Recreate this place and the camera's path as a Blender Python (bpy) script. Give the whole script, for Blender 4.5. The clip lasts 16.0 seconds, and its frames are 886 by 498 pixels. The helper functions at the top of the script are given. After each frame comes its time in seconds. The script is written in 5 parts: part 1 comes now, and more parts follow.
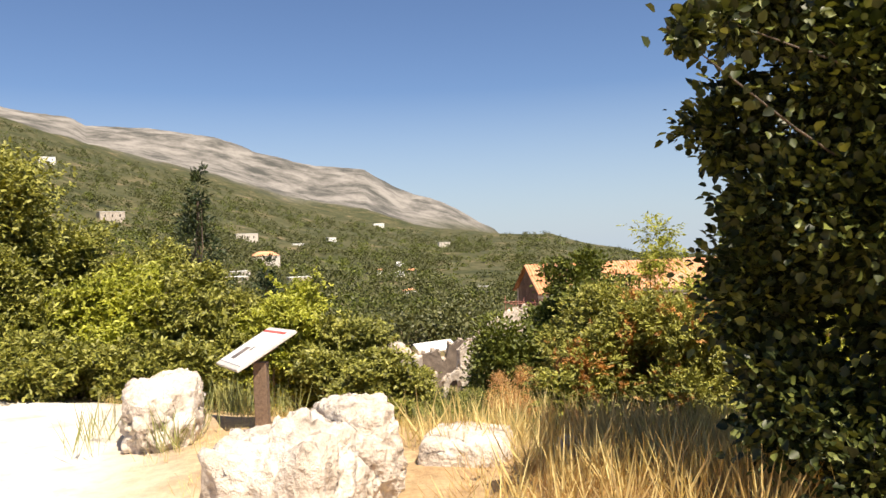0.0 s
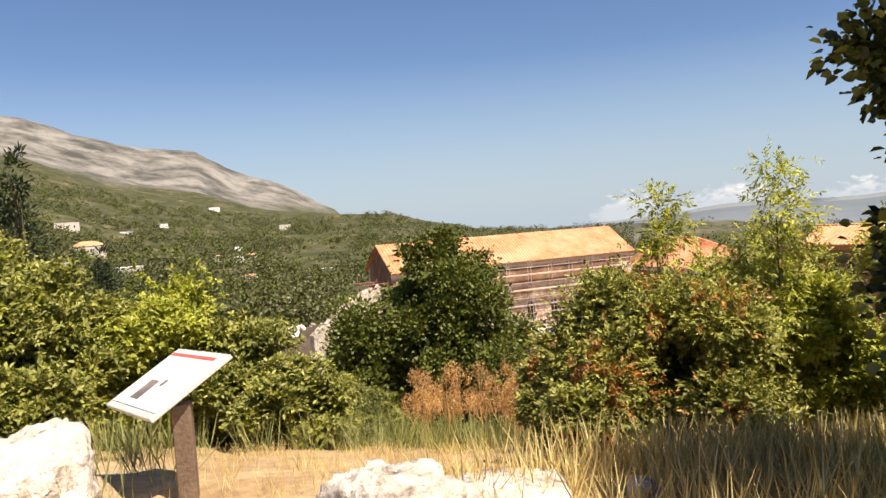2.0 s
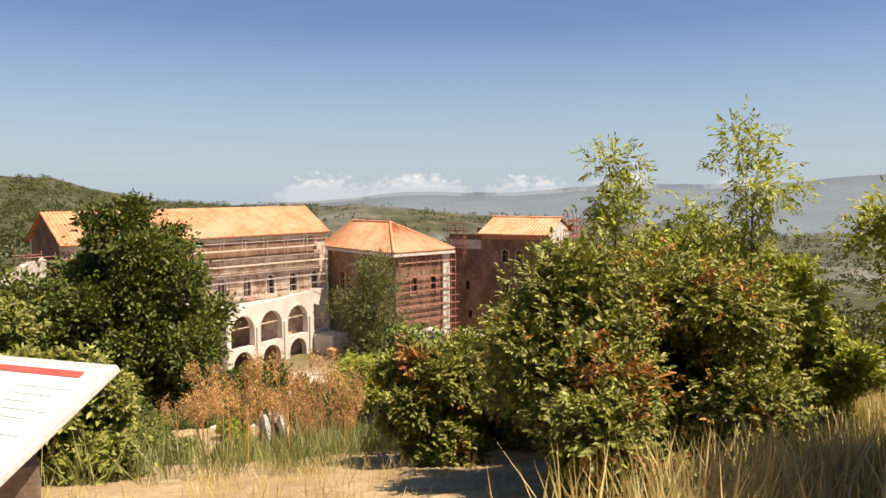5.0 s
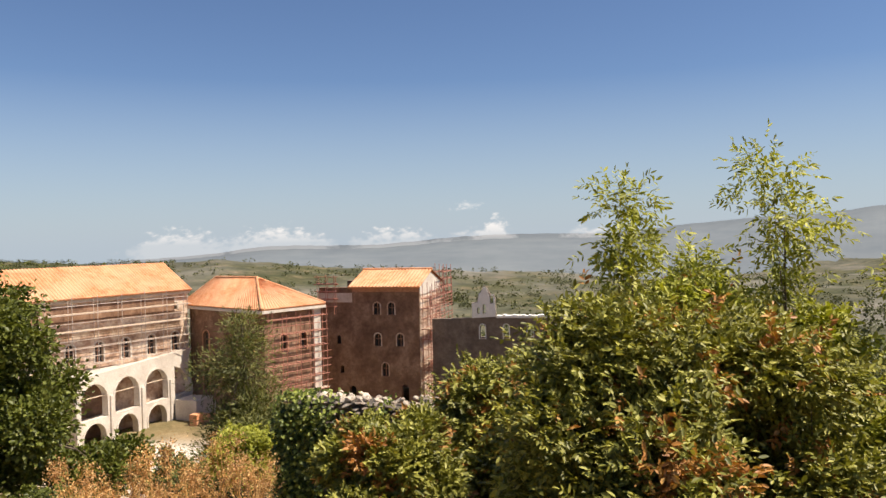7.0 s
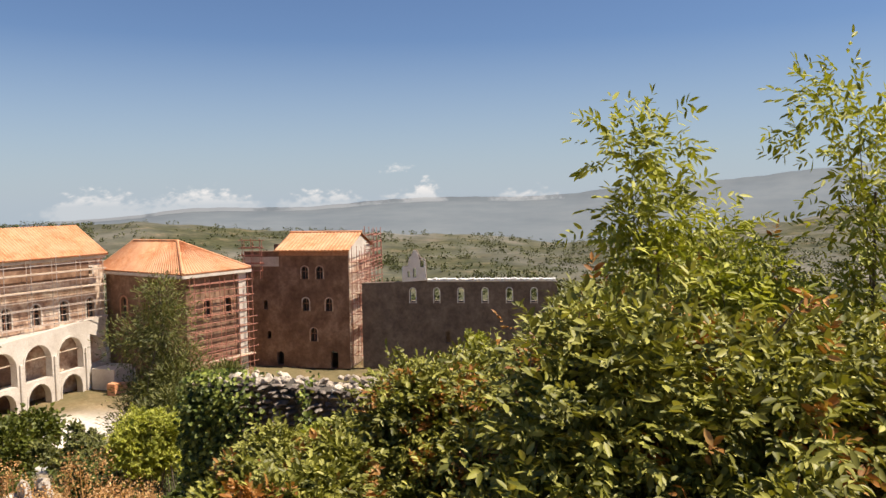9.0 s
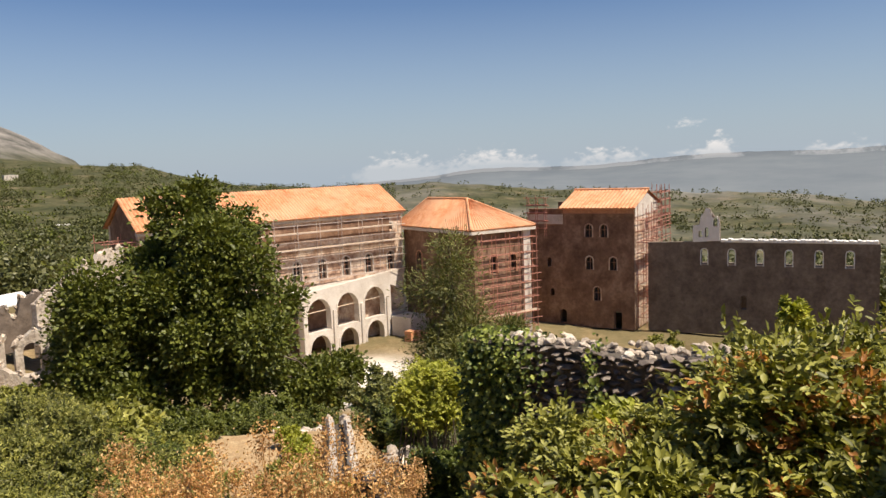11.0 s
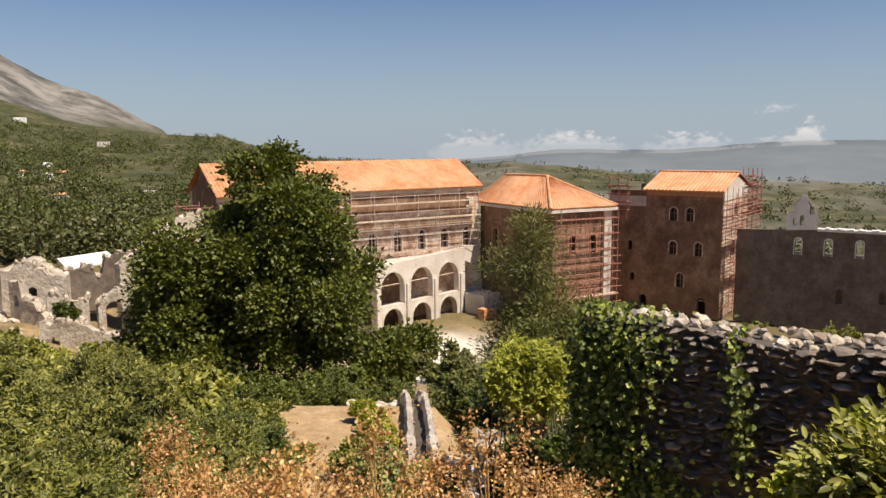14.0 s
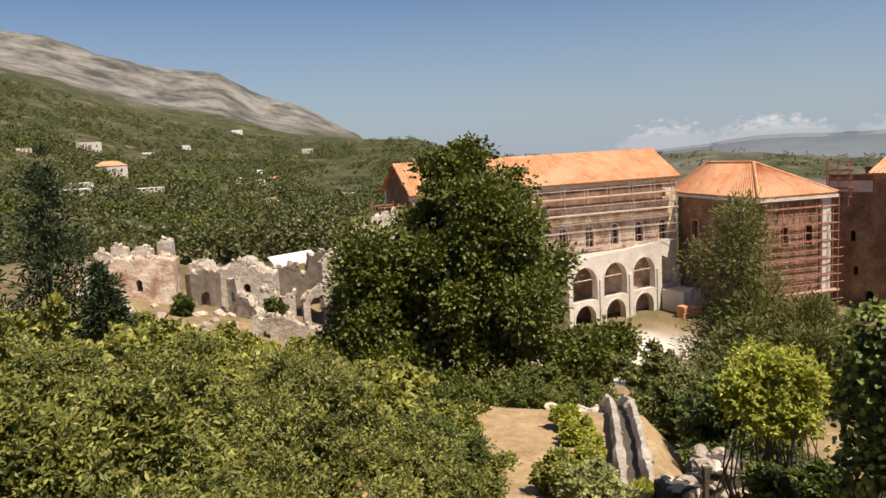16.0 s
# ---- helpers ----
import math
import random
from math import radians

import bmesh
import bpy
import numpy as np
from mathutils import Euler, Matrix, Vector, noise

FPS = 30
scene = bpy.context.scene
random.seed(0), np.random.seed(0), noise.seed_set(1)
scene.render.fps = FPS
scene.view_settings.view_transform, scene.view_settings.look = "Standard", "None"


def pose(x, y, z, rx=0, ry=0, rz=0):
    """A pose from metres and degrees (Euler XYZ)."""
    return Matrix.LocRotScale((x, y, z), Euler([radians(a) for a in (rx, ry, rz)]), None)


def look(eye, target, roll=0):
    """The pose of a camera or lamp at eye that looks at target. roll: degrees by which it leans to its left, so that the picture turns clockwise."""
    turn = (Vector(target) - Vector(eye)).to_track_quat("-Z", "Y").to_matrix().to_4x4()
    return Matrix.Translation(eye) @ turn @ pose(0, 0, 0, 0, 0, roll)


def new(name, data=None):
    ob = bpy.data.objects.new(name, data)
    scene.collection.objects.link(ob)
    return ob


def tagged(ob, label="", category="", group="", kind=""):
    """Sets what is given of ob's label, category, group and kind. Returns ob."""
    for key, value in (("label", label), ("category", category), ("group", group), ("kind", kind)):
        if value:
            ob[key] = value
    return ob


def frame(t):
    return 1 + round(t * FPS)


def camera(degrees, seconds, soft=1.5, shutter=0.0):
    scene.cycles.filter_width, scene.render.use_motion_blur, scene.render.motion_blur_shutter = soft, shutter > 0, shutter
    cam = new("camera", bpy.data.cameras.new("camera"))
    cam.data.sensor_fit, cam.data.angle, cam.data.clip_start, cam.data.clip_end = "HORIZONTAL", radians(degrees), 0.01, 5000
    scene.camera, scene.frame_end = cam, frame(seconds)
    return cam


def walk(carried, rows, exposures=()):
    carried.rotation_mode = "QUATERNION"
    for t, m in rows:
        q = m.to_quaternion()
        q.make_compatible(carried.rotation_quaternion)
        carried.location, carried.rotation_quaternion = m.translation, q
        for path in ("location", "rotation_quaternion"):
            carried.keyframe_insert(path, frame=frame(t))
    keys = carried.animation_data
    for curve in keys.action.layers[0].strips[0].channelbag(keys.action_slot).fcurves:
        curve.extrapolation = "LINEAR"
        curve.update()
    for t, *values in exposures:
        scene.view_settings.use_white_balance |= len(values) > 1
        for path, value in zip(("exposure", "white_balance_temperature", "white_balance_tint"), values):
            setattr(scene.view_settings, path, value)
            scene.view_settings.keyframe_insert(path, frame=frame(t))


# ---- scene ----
cam = camera(60.4, 16.0)
PATH = [
    (0, (-1.431, 0.163, 2.007), (-1.428, 2.163, 1.999), -2.2),
    (0.5, (-1.707, 0.616, 2.021), (-1.803, 2.612, 2.095), -2.7),
    (1, (-1.929, 1.06, 2.043), (-1.784, 3.054, 1.983), -2.4),
    (1.5, (-2.121, 1.513, 2.084), (-1.992, 3.508, 2.033), -3.0),
    (2, (-2.374, 1.938, 2.078), (-1.964, 3.894, 1.995), -4.1),
    (2.5, (-2.584, 2.331, 2.033), (-1.977, 4.236, 1.983), -0.4),
    (3, (-2.825, 2.715, 2.032), (-2.098, 4.575, 1.92), 1.2),
    (3.5, (-3.02, 3.033, 2.013), (-2.144, 4.818, 1.798), -0.5),
    (6, (-3.361, 4.857, 1.881), (-1.994, 6.311, 1.744), 0.4),
    (6.5, (-3.283, 5.145, 1.877), (-1.811, 6.485, 1.685), -0.1),
    (7, (-3.134, 5.46, 1.888), (-1.708, 6.862, 1.855), -1.2),
    (7.5, (-2.97, 5.756, 1.876), (-1.515, 7.123, 1.765), -1.3),
    (8, (-2.668, 6.046, 1.868), (-1.11, 7.287, 1.689), 0.6),
    (8.5, (-2.313, 6.285, 1.869), (-0.803, 7.596, 1.844), 0.9),
    (9, (-1.975, 6.549, 1.887), (-0.431, 7.813, 1.753), -0.9),
    (9.5, (-1.597, 6.868, 1.863), (-0.148, 8.232, 1.658), -1.2),
    (10, (-1.342, 7.179, 1.827), (-0.106, 8.731, 1.573), -2.0),
    (12.5, (-0.951, 8.584, 1.315), (-0.073, 10.367, 1.098), -2.0),
    (13, (-0.928, 8.9, 1.273), (-0.054, 10.679, 1.008), -2.4),
    (13.5, (-0.848, 9.194, 1.17), (0.024, 10.97, 0.88), -1.5),
    (14, (-0.757, 9.594, 1.11), (0.048, 11.404, 0.837), -0.4),
    (14.5, (-0.704, 10.016, 1.0), (0.069, 11.841, 0.732), -1.5),
    (15, (-0.618, 10.486, 0.917), (-0.024, 12.374, 0.629), -0.4),
    (15.5, (-0.537, 10.87, 0.873), (-0.138, 12.81, 0.595), -0.6),
    (16, (-0.61, 11.146, 0.848), (-0.273, 13.099, 0.58), -3.1),
]
walk(cam, [(t, look(eye, target, roll)) for t, eye, target, roll in PATH], [(0.0, 1.0, 7450, 12), (3.5, 0.9, 7450, 12), (9.0, 0.7, 7350, 12), (12.5, 0.52, 7300, 12), (16.0, 0.47, 7300, 12)])


# ---- light ----
SUN_AZ, SUN_EL = 146.0, 59.0
world = bpy.data.worlds.new("world")
scene.world = world
world.use_nodes = True
wn = world.node_tree
sky = wn.nodes.new("ShaderNodeTexSky")
sky.sky_type = "NISHITA"
sky.sun_disc = False
sky.sun_elevation = radians(SUN_EL)
sky.sun_rotation = radians(SUN_AZ)
sky.altitude = 400
sky.air_density = 1.0
sky.dust_density = 0.3
sky.ozone_density = 1.6
# pale summer haze low in the sky
wtc = wn.nodes.new("ShaderNodeTexCoord")
wsep = wn.nodes.new("ShaderNodeSeparateXYZ")
wn.links.new(wtc.outputs["Generated"], wsep.inputs[0])
wr = wn.nodes.new("ShaderNodeValToRGB")
wr.color_ramp.elements[0].position, wr.color_ramp.elements[0].color = 0.0, (0.85, 0.85, 0.85, 1)
wr.color_ramp.elements[1].position, wr.color_ramp.elements[1].color = 0.2, (0, 0, 0, 1)
wn.links.new(wsep.outputs["Z"], wr.inputs[0])
wmix = wn.nodes.new("ShaderNodeMix")
wmix.data_type = "RGBA"
wmix.inputs[7].default_value = (4.4, 5.6, 7.2, 1)
wn.links.new(wr.outputs[0], wmix.inputs[0])
wtint = wn.nodes.new("ShaderNodeMix")
wtint.data_type, wtint.blend_type = "RGBA", "MULTIPLY"
wtint.inputs[0].default_value = 1.0
wtint.inputs[7].default_value = (0.69, 0.86, 1.13, 1)
wn.links.new(sky.outputs[0], wtint.inputs[6])
wn.links.new(wtint.outputs[2], wmix.inputs[6])
wn.links.new(wmix.outputs[2], wn.nodes["Background"].inputs[0])
wn.nodes["Background"].inputs[1].default_value = 0.058
sun = new("sun", bpy.data.lights.new("sun", "SUN"))
sun.data.energy = 4.4
sun.data.angle = radians(0.53)
sun.data.color = (1.0, 0.95, 0.86)
sd = Vector((math.sin(radians(SUN_AZ)) * math.cos(radians(SUN_EL)), math.cos(radians(SUN_AZ)) * math.cos(radians(SUN_EL)), math.sin(radians(SUN_EL))))
sun.matrix_world = look(sd * 60, (0, 0, 0))


# ---- materials ----
def material(name, build):
    m = bpy.data.materials.new(name)
    m.use_nodes = True
    nt = m.node_tree
    build(nt, nt.nodes["Principled BSDF"])
    return m


def node(nt, kind, **inputs):
    n = nt.nodes.new(kind)
    for k, v in inputs.items():
        n.inputs[k.replace("_", " ")].default_value = v
    return n


def coords(nt, scale=1.0):
    tc = nt.nodes.new("ShaderNodeNewGeometry")
    mp = nt.nodes.new("ShaderNodeMapping")
    mp.inputs["Scale"].default_value = (scale, scale, scale) if not isinstance(scale, tuple) else scale
    nt.links.new(tc.outputs["Position"], mp.inputs["Vector"])
    return mp.outputs[0]


def noise_tex(nt, scale, detail=6, rough=0.6, vec=None):
    n = node(nt, "ShaderNodeTexNoise", Scale=scale, Detail=detail, Roughness=rough)
    if vec is not None:
        nt.links.new(vec, n.inputs["Vector"])
    return n.outputs["Fac"]


def ramp(nt, fac, stops):
    r = nt.nodes.new("ShaderNodeValToRGB")
    el = r.color_ramp.elements
    while len(el) < len(stops):
        el.new(0.5)
    for e, (p, c) in zip(el, stops):
        e.position, e.color = p, (*c, 1)
    nt.links.new(fac, r.inputs[0])
    return r.outputs[0]


def mixc(nt, fac, a, b, kind="MIX"):
    m = nt.nodes.new("ShaderNodeMix")
    m.data_type, m.blend_type = "RGBA", kind
    for sock, v in ((m.inputs[0], fac), (m.inputs[6], a), (m.inputs[7], b)):
        if hasattr(v, "links"):
            nt.links.new(v, sock)
        else:
            sock.default_value = v if isinstance(v, (int, float)) else (*v, 1)
    return m.outputs[2]


def bump(nt, p, fac, strength=0.4, dist=0.02):
    b = node(nt, "ShaderNodeBump", Strength=strength, Distance=dist)
    nt.links.new(fac, b.inputs["Height"])
    nt.links.new(b.outputs[0], p.inputs["Normal"])


def surface(name, stops, scale=4.0, fine=40.0, rough=0.85, relief=0.4, dist=0.02, metal=0.0, big=None, random_by=None):
    """Noise-coloured surface at two scales with a fine relief."""
    def build(nt, p):
        v = coords(nt)
        n1, n2 = noise_tex(nt, scale, 7, 0.65, v), noise_tex(nt, fine, 4, 0.6, v)
        c = ramp(nt, n1, stops)
        c = mixc(nt, 0.35, c, ramp(nt, n2, [(0.3, (0.25, 0.25, 0.25)), (0.7, (0.9, 0.9, 0.9))]), "OVERLAY")
        if big:
            c = mixc(nt, ramp(nt, noise_tex(nt, big[0], 4, 0.6, v), [(0.45, (0, 0, 0)), (0.62, (1, 1, 1))]), c, big[1])
        if random_by:
            src = nt.nodes.new("ShaderNodeObjectInfo").outputs["Random"] if random_by == "object" else nt.nodes.new("ShaderNodeNewGeometry").outputs["Random Per Island"]
            c = mixc(nt, 0.6, c, ramp(nt, src, [(0.0, (0.25, 0.24, 0.23)), (0.5, (0.54, 0.52, 0.5)), (1.0, (0.85, 0.82, 0.78))]), "OVERLAY")
        nt.links.new(c, p.inputs["Base Color"])
        p.inputs["Roughness"].default_value = rough
        p.inputs["Metallic"].default_value = metal
        bump(nt, p, n2, relief, dist)
    return material(name, build)


def leaf_mat(name, dark, mid, light, extra=None, trans=0.22):
    def build(nt, p):
        rnd = nt.nodes.new("ShaderNodeNewGeometry").outputs["Random Per Island"]
        stops = [(0.0, dark), (0.5, mid), (0.93, light)] + ([(0.97, extra)] if extra else [])
        c = ramp(nt, rnd, stops)
        c = mixc(nt, 0.5, c, ramp(nt, noise_tex(nt, 1.3, 3, 0.6, coords(nt)), [(0.3, (0.3, 0.32, 0.3)), (0.7, (0.75, 0.72, 0.6))]), "OVERLAY")
        c = mixc(nt, 0.45, c, ramp(nt, noise_tex(nt, 5.5, 2, 0.5, coords(nt)), [(0.35, (0.3, 0.3, 0.3)), (0.65, (0.72, 0.72, 0.66))]), "OVERLAY")
        nt.links.new(c, p.inputs["Base Color"])
        p.inputs["Roughness"].default_value = 0.5
        p.inputs["Specular IOR Level"].default_value = 0.4
        tr = nt.nodes.new("ShaderNodeBsdfTranslucent")
        nt.links.new(mixc(nt, 1.0, c, (1.0, 1.0, 0.45), "MULTIPLY"), tr.inputs[0])
        mx = nt.nodes.new("ShaderNodeMixShader")
        mx.inputs[0].default_value = trans
        nt.links.new(p.outputs[0], mx.inputs[1])
        nt.links.new(tr.outputs[0], mx.inputs[2])
        nt.links.new(mx.outputs[0], nt.nodes["Material Output"].inputs[0])
    return material(name, build)


M = {}
M["bush"] = leaf_mat("bush leaf", (0.085, 0.094, 0.016), (0.2, 0.2, 0.037), (0.37, 0.36, 0.1))
M["bush_red"] = leaf_mat("reddened leaf", (0.26, 0.1, 0.025), (0.4, 0.18, 0.05), (0.5, 0.28, 0.1))
M["ivy"] = leaf_mat("ivy leaf", (0.03, 0.05, 0.01), (0.1, 0.13, 0.022), (0.34, 0.38, 0.09), trans=0.2)
# near-black greens hold the shade of the tree's backlit side
M["shade"] = leaf_mat("shade-dark sycamore leaf", (0.014, 0.022, 0.005), (0.034, 0.045, 0.009), (0.15, 0.17, 0.04), trans=0.1)
M["bright"] = leaf_mat("bright leaf", (0.19, 0.21, 0.025), (0.32, 0.335, 0.045), (0.46, 0.46, 0.1), trans=0.3)
M["thicket"] = leaf_mat("thicket leaf", (0.055, 0.066, 0.012), (0.135, 0.14, 0.026), (0.31, 0.3, 0.085))
M["dark"] = leaf_mat("dark leaf", (0.035, 0.05, 0.01), (0.075, 0.1, 0.018), (0.17, 0.2, 0.045))
M["oak"] = leaf_mat("plane leaf", (0.055, 0.068, 0.012), (0.1, 0.12, 0.02), (0.17, 0.19, 0.04))
M["pine"] = leaf_mat("pine needle", (0.075, 0.085, 0.025), (0.14, 0.15, 0.045), (0.25, 0.245, 0.085), trans=0.25)
M["conifer"] = leaf_mat("conifer needle", (0.012, 0.025, 0.01), (0.025, 0.042, 0.016), (0.05, 0.07, 0.025), trans=0.15)
M["scrub"] = leaf_mat("scrub leaf", (0.055, 0.062, 0.02), (0.085, 0.092, 0.03), (0.13, 0.13, 0.048), trans=0.15)
M["straw"] = leaf_mat("dry grass", (0.42, 0.29, 0.12), (0.6, 0.45, 0.21), (0.74, 0.6, 0.32))
M["rust"] = leaf_mat("dried flower", (0.36, 0.18, 0.075), (0.54, 0.3, 0.13), (0.7, 0.46, 0.24))
M["drygrass"] = leaf_mat("dried brown grass", (0.3, 0.16, 0.06), (0.46, 0.29, 0.12), (0.62, 0.46, 0.22))
M["weed"] = leaf_mat("grey-green weed", (0.15, 0.17, 0.06), (0.25, 0.26, 0.1), (0.36, 0.36, 0.16))
M["bark"] = surface("bark", [(0.3, (0.07, 0.05, 0.035)), (0.7, (0.17, 0.13, 0.1))], 6, 50, 0.9, 0.7)
# darkest stop paints the shade of pits and crevices into the colour
M["rock"] = surface("limestone rock", [(0.3, (0.16, 0.13, 0.1)), (0.42, (0.5, 0.42, 0.35)), (0.58, (0.66, 0.58, 0.5)), (0.75, (0.75, 0.69, 0.61))], 5.0, 26, 0.92, 0.7, 0.05)
M["stone"] = surface("rubble stone", [(0.3, (0.26, 0.2, 0.15)), (0.52, (0.46, 0.39, 0.32)), (0.72, (0.66, 0.6, 0.52))], 3.0, 30, 0.92, 0.7, 0.02, random_by="object")
M["stonejoin"] = surface("rubble stone joined", [(0.3, (0.26, 0.2, 0.15)), (0.52, (0.46, 0.39, 0.32)), (0.72, (0.66, 0.6, 0.52))], 3.0, 30, 0.92, 0.7, 0.02, random_by="island")
M["wallstone"] = surface("dark face rubble", [(0.3, (0.07, 0.055, 0.045)), (0.5, (0.16, 0.13, 0.11)), (0.72, (0.4, 0.35, 0.3))], 3.4, 34, 0.9, 0.8, 0.02, random_by="object")
M["wallstonejoin"] = surface("dark face rubble joined", [(0.3, (0.07, 0.055, 0.045)), (0.5, (0.16, 0.13, 0.11)), (0.72, (0.4, 0.35, 0.3))], 3.4, 34, 0.9, 0.8, 0.02, random_by="island")
M["core"] = surface("dark core fill", [(0.3, (0.05, 0.04, 0.032)), (0.7, (0.12, 0.1, 0.08))], 2.0, 20, 0.95, 0.8, 0.04)
M["ruin"] = surface("ruin masonry", [(0.3, (0.3, 0.24, 0.19)), (0.5, (0.46, 0.39, 0.32)), (0.7, (0.6, 0.54, 0.46))], 0.7, 3.2, 0.95, 1.0, 0.15)
M["masonry"] = surface("palace masonry", [(0.32, (0.24, 0.135, 0.09)), (0.46, (0.48, 0.32, 0.23)), (0.62, (0.72, 0.58, 0.47))], 0.55, 2.6, 0.95, 1.0, 0.15)
# masonry2 and greywall are darkened because their walls stand in shade
M["masonry2"] = surface("shade-darkened masonry", [(0.3, (0.13, 0.07, 0.045)), (0.5, (0.22, 0.125, 0.08)), (0.7, (0.36, 0.23, 0.16))], 0.45, 2.4, 0.95, 0.8, 0.1)
M["greywall"] = surface("shade-darkened grey masonry", [(0.3, (0.1, 0.075, 0.06)), (0.5, (0.155, 0.12, 0.095)), (0.72, (0.23, 0.185, 0.15))], 0.5, 2.2, 0.95, 0.8, 0.1)
M["plaster"] = surface("pale plaster", [(0.3, (0.5, 0.43, 0.37)), (0.6, (0.64, 0.57, 0.5)), (0.8, (0.72, 0.65, 0.58))], 0.6, 9, 0.9, 0.3, 0.03)
M["white"] = surface("white lime", [(0.3, (0.72, 0.7, 0.67)), (0.7, (0.84, 0.83, 0.8))], 1.0, 12, 0.85, 0.2)
M["brick"] = surface("brick dressing", [(0.3, (0.36, 0.17, 0.1)), (0.7, (0.52, 0.28, 0.18))], 3, 12, 0.9, 0.5, 0.03)
# near-black colour in place of the shade inside rooms
M["void"] = surface("painted interior shade", [(0.3, (0.025, 0.02, 0.018)), (0.7, (0.05, 0.04, 0.035))], 1, 8, 0.95, 0.2)
M["tile"] = surface("terracotta tile", [(0.3, (0.5, 0.18, 0.075)), (0.5, (0.6, 0.265, 0.13)), (0.72, (0.69, 0.38, 0.22))], 0.9, 5, 0.85, 0.5, 0.05, big=(0.25, (0.66, 0.36, 0.21)))
M["redsteel"] = surface("red-painted scaffold tube", [(0.3, (0.3, 0.11, 0.08)), (0.7, (0.46, 0.22, 0.16))], 2, 20, 0.6, 0.2, metal=0.1)
M["paletube"] = surface("galvanised scaffold tube", [(0.3, (0.42, 0.33, 0.28)), (0.7, (0.62, 0.52, 0.46))], 2, 20, 0.55, 0.2, metal=0.2)
M["plank"] = surface("scaffold plank", [(0.3, (0.45, 0.33, 0.24)), (0.7, (0.65, 0.52, 0.4))], 2, 20, 0.8, 0.3)
M["panel"] = surface("white print", [(0.3, (0.78, 0.77, 0.75)), (0.7, (0.83, 0.82, 0.8))], 2, 60, 0.35, 0.05)
M["panelframe"] = surface("pale board frame", [(0.3, (0.5, 0.47, 0.44)), (0.7, (0.62, 0.59, 0.56))], 5, 60, 0.5, 0.1)
M["red"] = surface("red print", [(0.3, (0.5, 0.09, 0.06)), (0.7, (0.6, 0.13, 0.09))], 5, 60, 0.4, 0.05)
M["ink"] = surface("dark print", [(0.3, (0.1, 0.08, 0.07)), (0.7, (0.3, 0.24, 0.2))], 9, 60, 0.4, 0.05)
M["greyink"] = surface("grey print", [(0.3, (0.58, 0.57, 0.56)), (0.7, (0.66, 0.65, 0.64))], 9, 60, 0.4, 0.05)
M["post"] = surface("weathered brown post", [(0.3, (0.12, 0.075, 0.05)), (0.7, (0.22, 0.15, 0.1))], 5, 40, 0.75, 0.4)


def ground_build(nt, p):
    """Dry earth with straw, pale limestone paving along the walk, scrub on the far slopes, bare rock high up, its grey
    also hazing the plain.
    """
    v = coords(nt)
    g = nt.nodes.new("ShaderNodeAttribute")
    g.attribute_name = "zone"
    sep = nt.nodes.new("ShaderNodeSeparateColor")
    nt.links.new(g.outputs["Color"], sep.inputs[0])
    fine = noise_tex(nt, 14, 8, 0.7, v)
    earth = ramp(nt, noise_tex(nt, 1.6, 8, 0.7, v), [(0.3, (0.3, 0.19, 0.1)), (0.5, (0.44, 0.3, 0.165)), (0.7, (0.56, 0.42, 0.25))])
    earth = mixc(nt, 0.4, earth, ramp(nt, fine, [(0.35, (0.2, 0.2, 0.2)), (0.7, (0.85, 0.85, 0.85))]), "OVERLAY")
    pale = ramp(nt, noise_tex(nt, 2.4, 8, 0.7, v), [(0.3, (0.46, 0.39, 0.31)), (0.48, (0.68, 0.62, 0.54)), (0.7, (0.78, 0.73, 0.66))])
    far = ramp(nt, noise_tex(nt, 0.02, 12, 0.72, v), [(0.34, (0.036, 0.042, 0.018)), (0.47, (0.056, 0.06, 0.026)), (0.56, (0.09, 0.084, 0.04)), (0.68, (0.2, 0.15, 0.09))])
    far = mixc(nt, 0.7, far, ramp(nt, noise_tex(nt, 0.11, 6, 0.6, v), [(0.35, (0.3, 0.3, 0.3)), (0.65, (0.75, 0.75, 0.75))]), "OVERLAY")
    rock = ramp(nt, noise_tex(nt, 0.006, 12, 0.7, v), [(0.38, (0.07, 0.07, 0.062)), (0.47, (0.15, 0.14, 0.125)), (0.6, (0.27, 0.25, 0.225))])
    c = mixc(nt, sep.outputs[0], earth, pale)
    c = mixc(nt, sep.outputs[1], c, far)
    c = mixc(nt, sep.outputs[2], c, rock)
    nt.links.new(c, p.inputs["Base Color"])
    p.inputs["Roughness"].default_value = 0.95
    p.inputs["Specular IOR Level"].default_value = 0.15
    bump(nt, p, fine, 0.6, 0.03)


M["ground"] = material("ground", ground_build)


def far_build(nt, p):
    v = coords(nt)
    # haze of the distance is mixed into this blue-grey
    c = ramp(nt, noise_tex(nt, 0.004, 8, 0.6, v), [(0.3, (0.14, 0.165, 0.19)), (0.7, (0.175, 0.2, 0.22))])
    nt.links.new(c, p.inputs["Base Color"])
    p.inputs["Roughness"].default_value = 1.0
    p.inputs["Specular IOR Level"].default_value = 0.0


M["far"] = material("hazed far range", far_build)


# ---- mesh helpers ----
rng = np.random.default_rng(7)


def link_mesh(name, verts, faces, mats, parent=None, smooth=False, label=""):
    me = bpy.data.meshes.new(name)
    me.from_pydata([tuple(v) for v in verts], [], [tuple(f) for f in faces])
    for m in mats if isinstance(mats, (list, tuple)) else [mats]:
        me.materials.append(m)
    if smooth:
        me.polygons.foreach_set("use_smooth", [True] * len(me.polygons))
    me.update()
    ob = new(name, me)
    if parent is not None:
        ob.parent = parent
